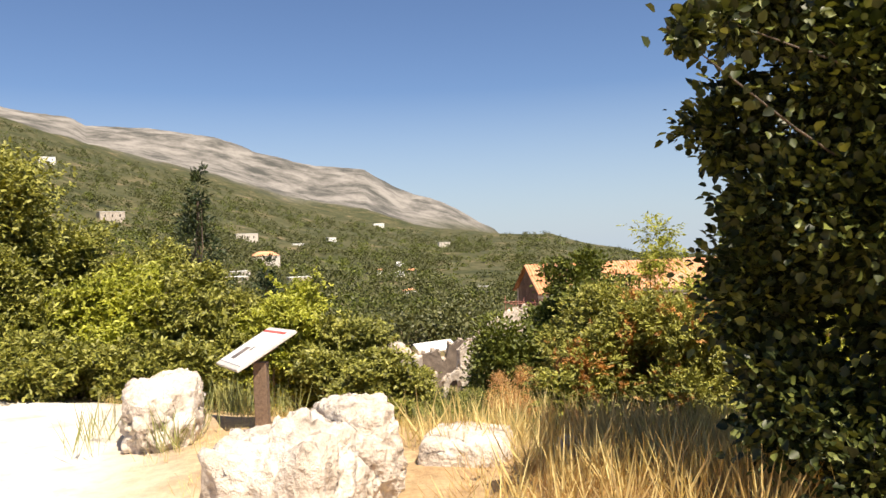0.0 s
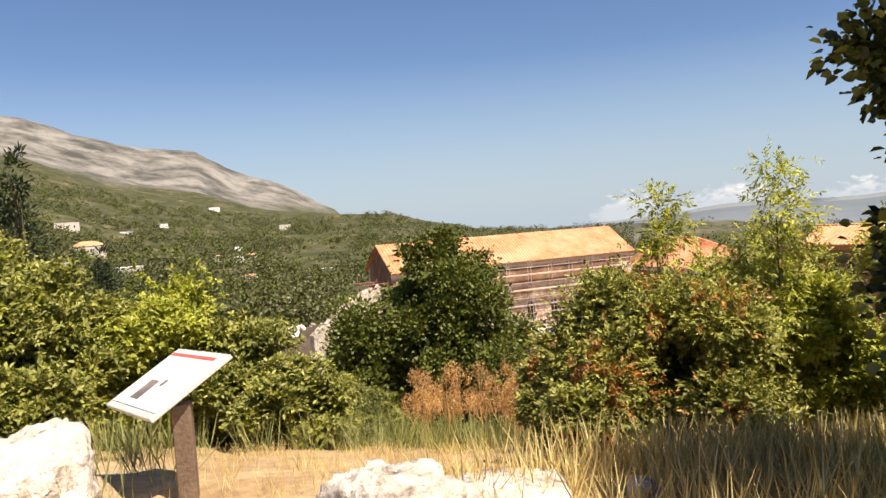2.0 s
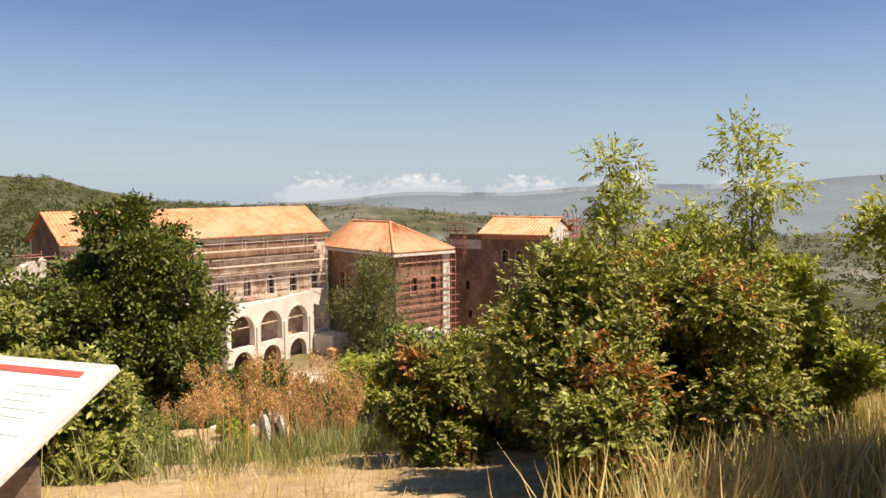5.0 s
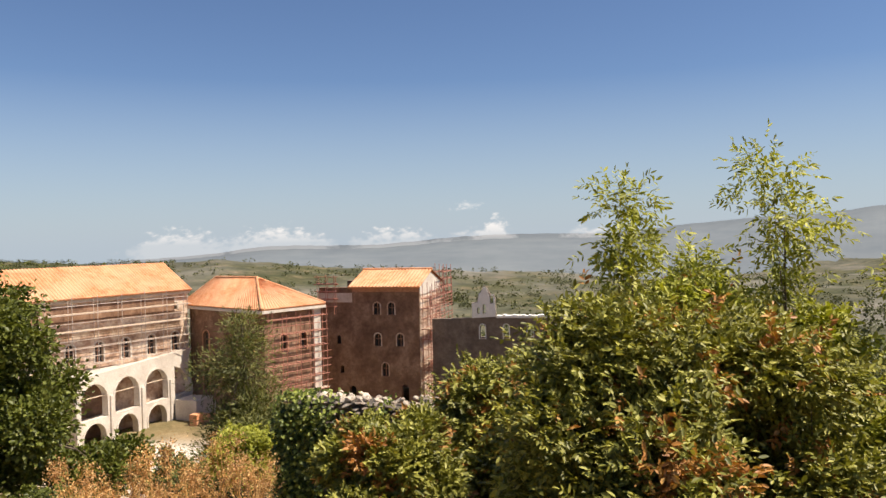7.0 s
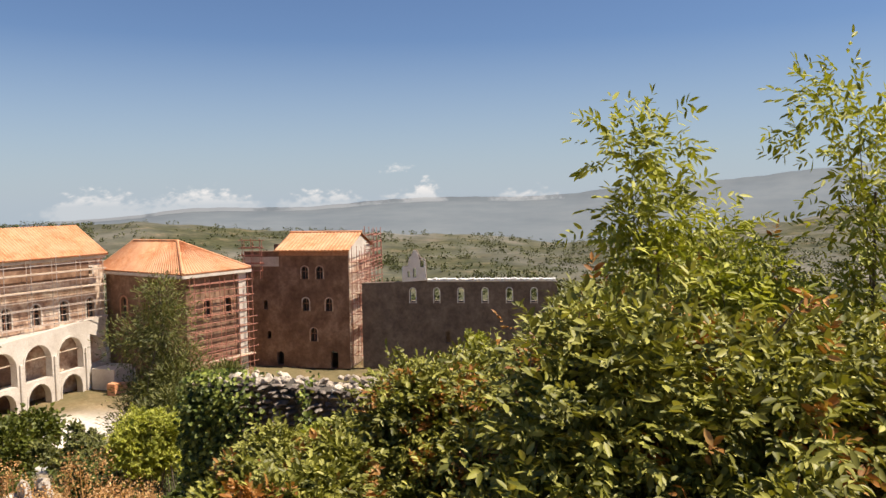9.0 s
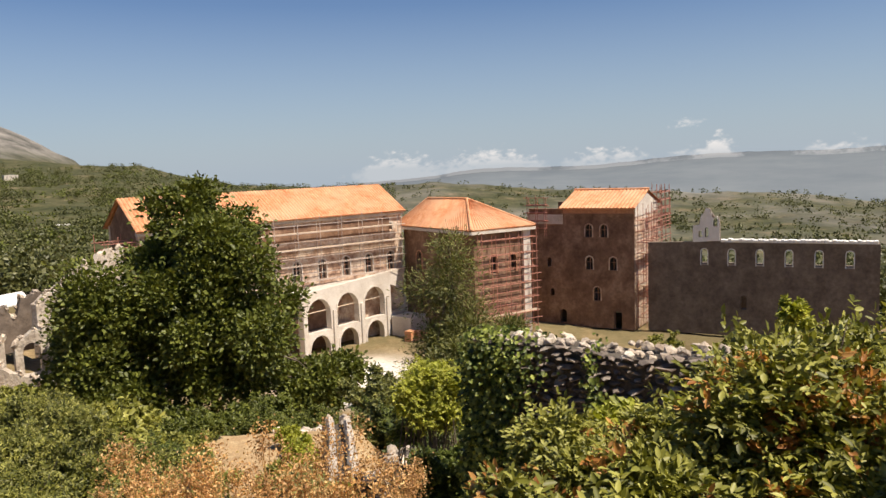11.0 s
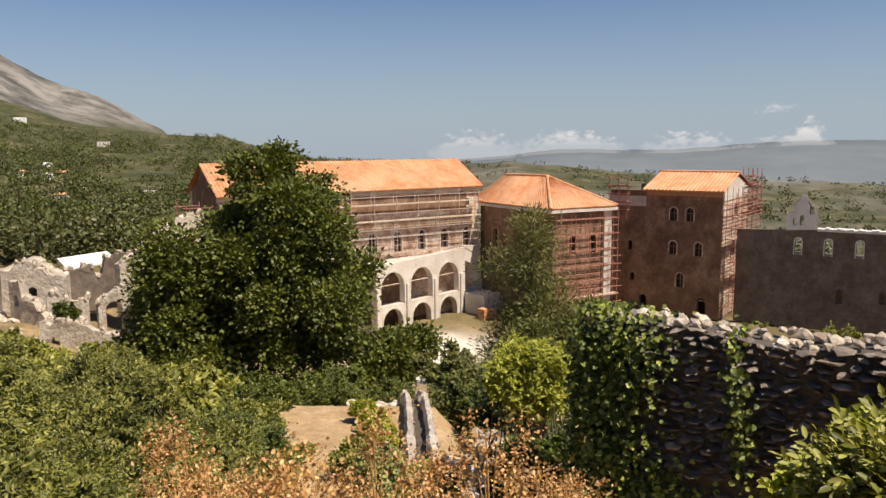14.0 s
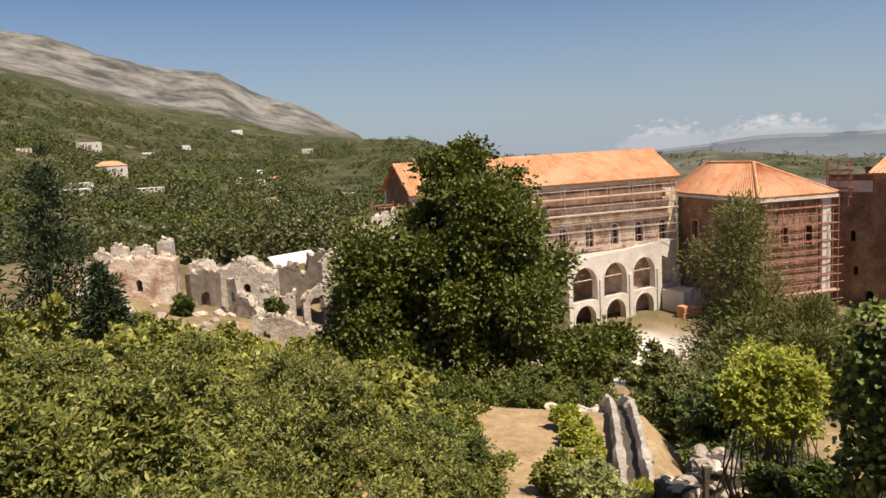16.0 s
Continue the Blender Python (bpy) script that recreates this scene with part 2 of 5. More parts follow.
    if label:
        ob["label"] = label
    return ob


def part(name, bm, mat, parent, label="", smooth=False):
    me = bpy.data.meshes.new(name)
    bmesh.ops.recalc_face_normals(bm, faces=bm.faces)
    bm.to_mesh(me)
    bm.free()
    me.materials.append(mat)
    if smooth:
        me.polygons.foreach_set("use_smooth", [True] * len(me.polygons))
    ob = new(name, me)
    if parent is not None:
        ob.parent = parent
    if label:
        ob["label"] = label
    return ob


def share(name, ob, m, parent):
    """A further object on the mesh of ob."""
    o = new(name, ob.data)
    o.parent = parent
    o.matrix_basis = m
    return o


def empty(name, m, label, category, group=""):
    ob = new(name)
    ob.empty_display_size = 0.3
    ob.matrix_basis = m
    return tagged(ob, label, category, group)


def box(bm, x0, y0, z0, x1, y1, z1, bev=0.0):
    r = bmesh.ops.create_cube(bm, size=1, matrix=Matrix.Translation(((x0 + x1) / 2, (y0 + y1) / 2, (z0 + z1) / 2)) @ Matrix.Diagonal((x1 - x0, y1 - y0, z1 - z0, 1)))
    if bev:
        es = list({e for v in r["verts"] for e in v.link_edges})
        bmesh.ops.bevel(bm, geom=es, offset=bev, segments=2, affect="EDGES", profile=0.5)
    return bm


def leaf_mesh(name, centers, dirs, size, mat, parent, width=0.5, fold=0.25, label="", facing=(0.0, -0.25, 0.9), loose=0.75, simple=False):
    """Folded leaves with a rounded outline, one island each, at centers along dirs, turned mostly towards facing."""
    n = len(centers)
    d = dirs / (np.linalg.norm(dirs, axis=1, keepdims=True) + 1e-9)
    s = np.cross(d, rng.normal(size=(n, 3)) * loose + facing)
    s /= np.linalg.norm(s, axis=1, keepdims=True) + 1e-9
    u = np.cross(s, d)
    u *= np.where(u @ np.array(facing) < 0, -1, 1)[:, None]
    L = (size * rng.uniform(0.6, 1.35, n))[:, None]
    w = L * width * 0.5
    thin = simple or width < 0.1
    rows = ((0.45, 1.0),) if thin else ((0.28, 0.85), (0.68, 0.8))
    left = [centers + d * L * f + s * w * k + u * w * fold for f, k in rows]
    right = [centers + d * L * f - s * w * k + u * w * fold for f, k in rows]
    ring_ = [centers] + left + [centers + d * L - u * w * fold] + right[::-1]
    m = len(ring_)
    V = np.stack(ring_, 1).reshape(-1, 3)
    i = np.arange(n) * m
    h = m // 2
    F = [np.stack([i, i + 1, i + h], 1), np.stack([i, i + h, i + m - 1], 1)]
    if not thin:
        F += [np.stack([i + 1, i + 2, i + h], 1), np.stack([i + h, i + h + 1, i + m - 1], 1)]
    F = np.concatenate(F)
    me = bpy.data.meshes.new(name)
    me.vertices.add(len(V))
    me.vertices.foreach_set("co", V.astype(np.float32).ravel())
    me.loops.add(F.size)
    me.loops.foreach_set("vertex_index", F.astype(np.int32).ravel())
    me.polygons.add(len(F))
    me.polygons.foreach_set("loop_start", np.arange(len(F), dtype=np.int32) * 3)
    me.materials.append(mat)
    me.update(calc_edges=True)
    ob = new(name, me)
    ob.parent = parent
    if label:
        ob["label"] = label
    return ob


def fronds(C, D, size, pairs=3, facing=(0.0, -0.25, 0.9), whorl=False):
    """Leaflets of feathered leaves (or of leaf whorls) that start at C and run along D."""
    n = len(C)
    d = D / (np.linalg.norm(D, axis=1, keepdims=True) + 1e-9)
    s = np.cross(d, rng.normal(size=(n, 3)) * 0.5 + facing)
    s /= np.linalg.norm(s, axis=1, keepdims=True) + 1e-9
    P, Q = [], []
    k = rng.uniform(0.75, 1.25, n)[:, None] * size
    for a in range(pairs):
        at = C + d * k * (0.12 * a if whorl else 0.6 * a + 0.3)
        lean = 1.5 - 0.5 * a if whorl else 1.1 - 0.15 * a
        for side in (-1, 1):
            P.append(at)
            Q.append(d * math.cos(lean) + s * side * math.sin(lean) + rng.normal(size=(n, 3)) * 0.16 + (0, 0, -0.1 * a))
    P.append(C + d * k * (0.3 if whorl else 0.6 * pairs))
    Q.append(d + rng.normal(size=(n, 3)) * 0.12 + (0, 0, -0.15))
    return np.concatenate(P), np.concatenate(Q)


def tubes(name, lines, mat, parent, sides=6):
    """Tapered stems: each line is a list of (point, radius)."""
    V, F = [], []
    for ln in lines:
        prev = None
        for k, (p, r) in enumerate(ln):
            q = ln[min(k + 1, len(ln) - 1)][0] - ln[max(k - 1, 0)][0]
            q = Vector(q).normalized()
            x = q.orthogonal().normalized()
            y = q.cross(x)
            b = len(V)
            for j in range(sides):
                a = 2 * math.pi * j / sides
                V.append(Vector(p) + (x * math.cos(a) + y * math.sin(a)) * r)
            if prev is not None:
                for j in range(sides):
                    F.append((prev + j, prev + (j + 1) % sides, b + (j + 1) % sides, b + j))
            prev = b
    return link_mesh(name, V, F, mat, parent, True)


def sphere_points(n, flat=0.0):
    v = rng.normal(size=(n, 3))
    v /= np.linalg.norm(v, axis=1, keepdims=True)
    return v


def plant(name, x, y, z, blobs, leaf, size, per, label, category, group="", trunk=None, stems=6, spread=0.25, mats=None, width=0.5, core=0.35, droop=0.0, shoots=0, along=0, leaflets=0, whorl=False):
    """A shrub or tree: stems from its foot, leaves gathered in clumps on uneven lobes.
    blobs: (dx, dy, dz, rx, ry, rz) lobes; per: leaves per lobe."""
    root = empty(name, Matrix.Translation((x, y, z)), label, category, group)
    lines = []
    if trunk:
        hgt, rad = trunk
        pts = [(np.array((0.0, 0, -0.3)), rad * 1.35)]
        cx, cy = 0.0, 0.0
        for k in range(1, 6):
            cx += rng.normal() * rad * 0.4
            cy += rng.normal() * rad * 0.4
            pts.append((np.array((cx, cy, hgt * k / 5)), rad * (1 - 0.11 * k)))
        lines.append(pts)
    for bi, (dx, dy, dz, rx, ry, rz) in enumerate(blobs):
        c = np.array((dx, dy, dz))
        reps = 1 if trunk else max(1, stems // len(blobs))
        for _ in range(reps):
            a = np.array((0.0, 0, trunk[0] * rng.uniform(0.5, 0.95))) if trunk else np.array((dx * 0.35 + rng.normal() * 0.12, dy * 0.35 + rng.normal() * 0.12, -0.15))
            r0 = trunk[1] * (0.16 if along else 0.28) if trunk else 0.02 + 0.012 * rng.random()
            e = c + rng.normal(size=3) * (rx, ry, rz) * 0.35
            mid = (a + e) / 2 + rng.normal(size=3) * 0.08 * np.linalg.norm(e - a)
            lines.append([(a, r0), (mid, r0 * 0.65), (e, r0 * 0.25)])
    tubes("trunk" if trunk else "stem", lines, M["bark"], root)
    C, D = [], []
    mean = sum(q[3] * q[5] for q in blobs) / len(blobs)
    full = per
    for dx, dy, dz, rx, ry, rz in blobs:
        per = int(full * min(2.0, max(0.12, rx * rz / mean)))
        nc = max(4, per // (44 if leaflets else 26))
        v = sphere_points(nc)
        rad = np.maximum(core, rng.random(nc) ** 0.38) * rng.uniform(0.8, 1.12, nc)
        cc = np.array((dx, dy, dz)) + v * rad[:, None] * (rx, ry, rz)
        k = rng.integers(0, nc, per)
        off = rng.normal(size=(per, 3)) * spread * min(rx, rz)
        C.append(cc[k] + off * (1, 1, 0.7))
        D.append(v[k] * 0.6 + off / (spread * min(rx, rz)) * 0.45 + rng.normal(size=(per, 3)) * 0.45 + (0, 0, 0.15 - droop))
    if along:
        for a, mid, e in ((ln[0][0], ln[1][0], ln[2][0]) for ln in lines[1:]):
            f = rng.uniform(0.35, 2.0, along)[:, None]
            C.append(np.where(f < 1, a + (mid - a) * f, mid + (e - mid) * (f - 1)) + rng.normal(size=(along, 3)) * 0.07 * np.minimum(1.0, f))
            D.append(rng.normal(size=(along, 3)) + (0, 0, -0.2))
    if shoots:
        top = max(q[2] + q[5] for q in blobs)
        twigs = []
        for _ in range(shoots):
            dx, dy, dz, rx, ry, rz = blobs[rng.integers(0, len(blobs))]
            a = np.array((dx, dy, dz)) + rng.normal(size=3) * (rx * 0.4, ry * 0.4, rz * 0.2)
            v = np.array((rng.normal() * 0.35, rng.normal() * 0.35, 1.0)) * rng.uniform(0.8, 1.7) * rz
            m = 16
            f = rng.uniform(0.2, 1.0, m)[:, None]
            C.append(a + v * f + rng.normal(size=(m, 3)) * 0.02)
            D.append(rng.normal(size=(m, 3)) + (0, 0, 0.35))
            twigs.append([(a, 0.007), (a + v * 0.97, 0.002)])
        tagged(tubes("twig", twigs, M["bark"], root, 4), kind="stuff")
    C, D = np.concatenate(C), np.concatenate(D)
    keep = C[:, 2] > -0.1
    C, D = C[keep], D[keep]
    if mats:
        h = np.array([noise.noise(Vector(p) * 6.5 + Vector((x, y, 3.0))) + 0.4 * noise.noise(Vector(p) * 1.6 + Vector((x, y, 9.0))) for p in C])
        edge = np.quantile(h, 1 - mats[1])
        red = fronds(C[h > edge], D[h > edge], size, leaflets, whorl=whorl) if leaflets else (C[h > edge], D[h > edge])
        leaf_mesh("reddened_foliage", *red, size, mats[0], root, width)
        C, D = C[h <= edge], D[h <= edge]
    if leaflets:
        C, D = fronds(C, D, size, leaflets, whorl=whorl)
    leaf_mesh("foliage" if not trunk else "crown", C, D, size, leaf, root, width, loose=0.45 if leaflets else 0.75)
    return root


# ---- ground ----
def lerp_table(table, v):
    xs, ys = zip(*table)
    return np.interp(v, xs, ys)


SLOPE = [(-400, 60), (-60, 9), (-15, 1.6), (-3, 0.5), (5, 0.45), (7, -0.05), (9.6, -0.78), (12, -1.6), (16, -4.2), (26, -7.0), (33, -7.75), (36, -8.9), (46, -13), (62, -17.0), (80, -20.7), (130, -21.1), (170, -32), (300, -60), (6000, -60)]
GREEN = [(-180, 8.0), (-90, 10.0), (-40, 10.5), (-29.8, 9.4), (-24.8, 7.7), (-19.4, 6.0), (-15, 4.7), (-11.7, 3.4), (-8, 2.6), (-3.4, 1.6), (0, 1.0), (4, 0.85), (8, 0.75), (11.5, -0.3), (14.5, -1.05), (25, -1.5), (29, -1.35), (33, -1.6), (37, -2.1), (47, -2.6), (55, -2.9), (60, -3.6), (90, -3.0), (140, 3.0), (180, 8.0)]
MTN = [(-180, 8.0), (-60, 12.0), (-35, 10.8), (-29.1, 10.1), (-25.8, 9.7), (-24.8, 9.1), (-21.2, 9.1), (-16.3, 8.5), (-13.6, 7.5), (-9, 6.4), (-5.6, 6.0), (-3, 4.4), (-0.6, 3.7), (1, 2.9), (4, 1.1), (6, -0.5), (12, -2.5), (60, -2.5), (120, 3), (180, 8.0)]


def terrain(x, y):
    """Height of the ground, for arrays."""
    x, y = np.asarray(x, float), np.asarray(y, float)
    q, p = 0.45 * x + 0.89 * y, 0.89 * x - 0.45 * y
    z = lerp_table(SLOPE, q)
    z = z + np.clip((-p - 22) / 35, 0, 1) * np.clip((q - 40) / 30, 0, 1) * np.clip((220 - q) / 90, 0, 1) * 7.5
    z = z - np.clip((p - 3.2) / 8, 0, 1) * np.clip((q - 3) / 6, 0, 1) * np.clip((40 - q) / 20, 0, 1) * 1.2
    z = z - np.clip((p - 5) / 20, 0, 1) * np.clip((q - 60) / 15, 0, 1)
    past = x - 6.1 - 0.36 * (y - 24.2)
    z = z - np.clip(past / 2.2, 0, 1) * np.clip((16 - past) / 6, 0, 1) * np.clip((y - 21) / 4, 0, 1) * np.clip((50 - y) / 8, 0, 1) * 2.4
    dx, dy = x + 1.0, y - 8.0
    r, b = np.hypot(dx, dy), np.degrees(np.arctan2(dx, dy))
    tg, tm = np.tan(np.radians(lerp_table(GREEN, b))), np.tan(np.radians(lerp_table(MTN, b)))
    right = np.clip((b - 10) / 14, 0, 1) * np.clip((150 - b) / 40, 0, 1)
    rg = 2100 - 500 * right
    zg = 1.5 + rg * tg
    low = -62 - 25 * right
    w = np.clip((r - 230) / (rg - 230), 0, 1)
    zf = low + (zg - low) * np.where(right > 0.5, w ** 2.2, w ** 1.12)
    far = np.where(r < rg, zf, 0)
    rm = 4000.0
    w2 = np.clip((r - rg) / (rm - rg), 0, 1)
    zm = 1.5 + rm * tm
    far = np.where(r >= rg, zg + (zm - zg) * w2 - 160 * np.sin(np.pi * w2) ** 2 * np.where(tm > tg, 0.35, 1), far)
    far = np.where(r > rm, zm - (r - rm) * 0.12, far)
    blend = np.clip((r - 130) / 170, 0, 1)
    blend = blend * blend * (3 - 2 * blend)
    return z * (1 - blend) + far * blend


def ground_at(x, y):
    return float(terrain(x, y))


def build_ground():
    rings = np.concatenate([np.arange(0.2, 30, 0.3), 30 * 1.032 ** np.arange(0, 162)])
    rings = rings[rings < 4850]
    ang = np.radians(np.concatenate([np.arange(-42, 84, 0.4), np.arange(84, 318, 3.0)]))
    R, A = np.meshgrid(rings, ang, indexing="ij")
    X, Y = -1.0 + R * np.sin(A), 8.0 + R * np.cos(A)
    Z = terrain(X, Y)
    nz = np.zeros_like(Z)
    flat_r, fx, fy = R.ravel(), X.ravel(), Y.ravel()
    out = nz.ravel()
    for i in range(len(out)):
        r = flat_r[i]
        v = Vector((fx[i], fy[i], 0))
        if r < 30:
            out[i] = 0.05 * noise.fractal(v * 1.1, 1.0, 2.1, 4)
        elif r < 300:
            out[i] = 0.3 * noise.fractal(v * 0.12, 1.0, 2.1, 4)
        else:
            k = min(1.0, (r - 300) / 900)
            out[i] = k * (7 * noise.fractal(v * 0.006, 0.9, 2.1, 6) + (14 if r > 2300 else 0) * noise.fractal(v * 0.0035, 0.8, 2.2, 7))
    Z = Z + out.reshape(Z.shape)
    n, m = R.shape
    V = np.stack([X, Y, Z], -1).reshape(-1, 3)
    V = np.concatenate([V, [[-1.0, 8.0, ground_at(-1, 8)]]])
    F = []
    for i in range(n - 1):
        for j in range(m):
            k = (j + 1) % m
            F.append((i * m + j, i * m + k, (i + 1) * m + k, (i + 1) * m + j))
    c = len(V) - 1
    F += [(c, (j + 1) % m, j) for j in range(m)]
    F = [f[::-1] for f in F]
    ob = link_mesh("ground", V, F, M["ground"], None, True)
    zone = ob.data.color_attributes.new("zone", "FLOAT_COLOR", "POINT")
    x, y, z = V[:, 0], V[:, 1], V[:, 2]
    r = np.hypot(x + 1, y - 8)
    b = np.degrees(np.arctan2(x + 1, y - 8))
    nn = np.array([noise.noise(Vector((a * 0.5, c2 * 0.5, 0))) if d < 130 else 0 for a, c2, d in zip(x, y, r)])
    path = np.clip(1.2 - np.abs(x + 4.0 + 0.28 * (y - 3) + 0.13 * np.maximum(0, y - 6.5) ** 2 + nn * 0.5) / (1.5 + 0.25 * np.maximum(0, y - 7)), 0, 1) * (y < 16) * (y > -20) * (r < 40)
    yard = np.clip(1.3 - np.hypot((x - 30) / 9.0, (y - 83) / 8.0), 0, 1) * 1.3 + np.clip(1.3 - np.hypot((x - 24 + 0.3 * (y - 68)) / 4.5, (y - 68) / 11), 0, 1)
    yard = yard + np.clip(1.3 - np.hypot((x + 12) / 7.0, (y - 71) / 2.5), 0, 1)
    green = np.clip((r - 28) / 70 + nn * 0.7, 0, 1) * (1 - np.clip(yard, 0, 1))
    green = np.where(r < 110, green * 0.75, np.clip((r - 90) / 60 + nn * 0.3, 0, 1))
    w = np.interp(b, [a for a, _ in GREEN], [a for _, a in GREEN])
    n2 = np.array([noise.fractal(Vector((a * 0.002, c2 * 0.002, 0)), 0.9, 2.1, 5) if d > 1500 else 0 for a, c2, d in zip(x, y, r)])
    n3 = np.array([noise.fractal(Vector((a * 0.006, c2 * 0.006, 5)), 0.9, 2.1, 4) if d > 400 else 0 for a, c2, d in zip(x, y, r)])
    rock_haze = np.clip((r - 2250) / 500 + n2 * 0.5, 0, 1) * (b < 30) * np.clip((z - 30) / 90 + n2 * 0.3, 0, 1)
    # rock grey also laid over the plain as painted haze
    rock_haze = np.maximum(rock_haze, np.clip((b - 19) / 6, 0, 1) * (b < 100) * np.clip((r - 450) / 350, 0, 1) * np.clip(0.3 + n3 * 0.6, 0.05, 0.6))
    col = np.stack([np.clip(path + yard, 0, 1), green, rock_haze, np.ones_like(r)], 1).astype(np.float32)
    zone.data.foreach_set("color", col.ravel())
    return tagged(ob, "dry hillside with pale stone path, falling to a wooded valley", "ground", kind="structure")


build_ground()

# ---- distance ----
FARB = [(14, -1.6), (22, -1.3), (27.3, -1.0), (29.2, -0.85), (31.8, -0.5), (33.4, -0.42), (37, -0.5), (40.9, -0.5), (47.2, 0.0), (52, 0.1), (56, 0.0), (60, 0.15), (63, 0.5), (68, 0.9), (71.6, 1.0), (76, 1.5), (84, 2.2), (100, 2.5), (120, 1.0)]


def far_range():
    V, F = [], []
    bs = np.arange(14, 120, 0.25)
    for b in bs:
        e = lerp_table(FARB, b) + 0.05 * noise.fractal(Vector((b * 0.7, 0, 0)), 0.8, 2.1, 5)
        for r, k in ((3000, -3.6), (3800, None), (4700, None), (4760, -4)):
            el = k if k is not None else (e if r == 4700 else e * 0.5 - 1.3)
            s, c = math.sin(radians(b)), math.cos(radians(b))
            V.append((-1 + r * s, 8 + r * c, 1.5 + r * math.tan(radians(el))))
    for i in range(len(bs) - 1):
        for j in range(3):
            a = i * 4 + j
            F.append((a, a + 4, a + 5, a + 1))
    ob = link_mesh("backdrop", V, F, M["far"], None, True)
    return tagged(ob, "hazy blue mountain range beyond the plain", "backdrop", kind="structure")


far_range()


def cloud_build(nt, p):
    a = nt.nodes.new("ShaderNodeAttribute")
    a.attribute_name = "cover"
    # cloud sheet glows by emission in place of sunlight on it
    e = nt.nodes.new("ShaderNodeEmission")
    e.inputs[0].default_value, e.inputs[1].default_value = (0.93, 0.95, 1.0, 1), 0.62
    t = nt.nodes.new("ShaderNodeBsdfTransparent")
    m = nt.nodes.new("ShaderNodeMixShader")
    nt.links.new(a.outputs["Fac"], m.inputs[0])
    nt.links.new(t.outputs[0], m.inputs[1])
    nt.links.new(e.outputs[0], m.inputs[2])
    nt.links.new(m.outputs[0], nt.nodes["Material Output"].inputs[0])


M["cloud"] = material("cloud", cloud_build)


def clouds():
    """Far low banks of cumulus over the mountains, thin at their edges."""
    banks = ((22.8, 30.2, 0.95), (29.0, 37.8, 1.3), (38.2, 45.6, 0.95), (45.0, 51.8, 1.7), (46.3, 48.4, 2.5), (54.0, 60.0, 1.0))
    bs, es = np.arange(20, 64, 0.06), np.arange(-1.6, 3.0, 0.05)
    B, E = np.meshgrid(bs, es, indexing="ij")
    cover = np.zeros_like(B)
    for i in range(len(bs)):
        for j in range(len(es)):
            b, e = bs[i], es[j]
            n = noise.fractal(Vector((b * 1.3, e * 2.3, 0)), 0.6, 2.2, 6)
            n2 = noise.noise(Vector((b * 0.55, 3.3, 0)))
            best = 0.0
            for b0, b1, top in banks:
                lo = 1.95 if top > 2 else -0.9
                f = (b - b0) / (b1 - b0)
                if -0.15 < f < 1.15:
                    h = lo + (top - lo) * (max(0.0, 1 - (2 * f - 1) ** 2) ** 0.45) * (0.86 + 0.2 * n2)
                    if top == 1.7:
                        h = lo + (top - lo) * (0.5 + 0.5 * math.exp(-((b - 49.6) / 1.0) ** 2)) * (max(0.0, 1 - (2 * f - 1) ** 2) ** 0.45)
                    side = min(f + 0.08, 1.08 - f) * 7
                    v = min((h - e) * 1.25 + n * 0.9 - 0.05, side * 0.6 + n * 0.8)
                    if top > 2:
                        v = min(v, (e - lo) * 3 + n) * 0.7
                    base = 0.82 * min(1.0, max(0.3, (e + 0.7) / 1.5))
                    best = max(best, min(1.0, max(0.0, v)) * base)
            cover[i, j] = best
    r = 4450
    X, Y = -1 + r * np.sin(np.radians(B)), 8 + r * np.cos(np.radians(B))
    Z = 1.5 + r * np.tan(np.radians(E))
    n, m = B.shape
    V = np.stack([X, Y, Z], -1).reshape(-1, 3)
    F = [(i * m + j, (i + 1) * m + j, (i + 1) * m + j + 1, i * m + j + 1) for i in range(n - 1) for j in range(m - 1)]
    ob = link_mesh("cloud_backdrop", V, F, M["cloud"], None, True)
    at = ob.data.attributes.new("cover", "FLOAT", "POINT")
    at.data.foreach_set("value", cover.ravel().astype(np.float32))
    return tagged(ob, "bank of white cumulus clouds low over the mountains", "clouds", kind="structure")


clouds()

# ---- palace ----
ZB = -21.7


def opening(s, z, w, h, arch=True, segs=8):
    """Outline of an opening, its foot's middle at (s, z)."""
    if not arch:
        return [(s - w / 2, z), (s + w / 2, z), (s + w / 2, z + h), (s - w / 2, z + h)]
    r = w / 2
    return [(s - r, z), (s + r, z)] + [(s + r * math.cos(math.pi * k / segs), z + h - r + r * math.sin(math.pi * k / segs)) for k in range(segs + 1)]


def wall(bm, outline, holes, thick, y0=0.0):
    """A wall in the local xz plane with openings through it."""
    edges = []
    for loop in [outline] + holes:
        vs = [bm.verts.new((a, y0, b)) for a, b in loop]
        edges += [bm.edges.new((vs[i], vs[(i + 1) % len(vs)])) for i in range(len(vs))]
    r = bmesh.ops.triangle_fill(bm, use_beauty=True, use_dissolve=False, edges=edges)
    faces = [f for f in r["geom"] if isinstance(f, bmesh.types.BMFace)]
    ex = bmesh.ops.extrude_face_region(bm, geom=faces)
    bmesh.ops.translate(bm, vec=(0, thick, 0), verts=[v for v in ex["geom"] if isinstance(v, bmesh.types.BMVert)])
    return bm


def rect(x0, z0, x1, z1):
    return [(x0, z0), (x1, z0), (x1, z1), (x0, z1)]


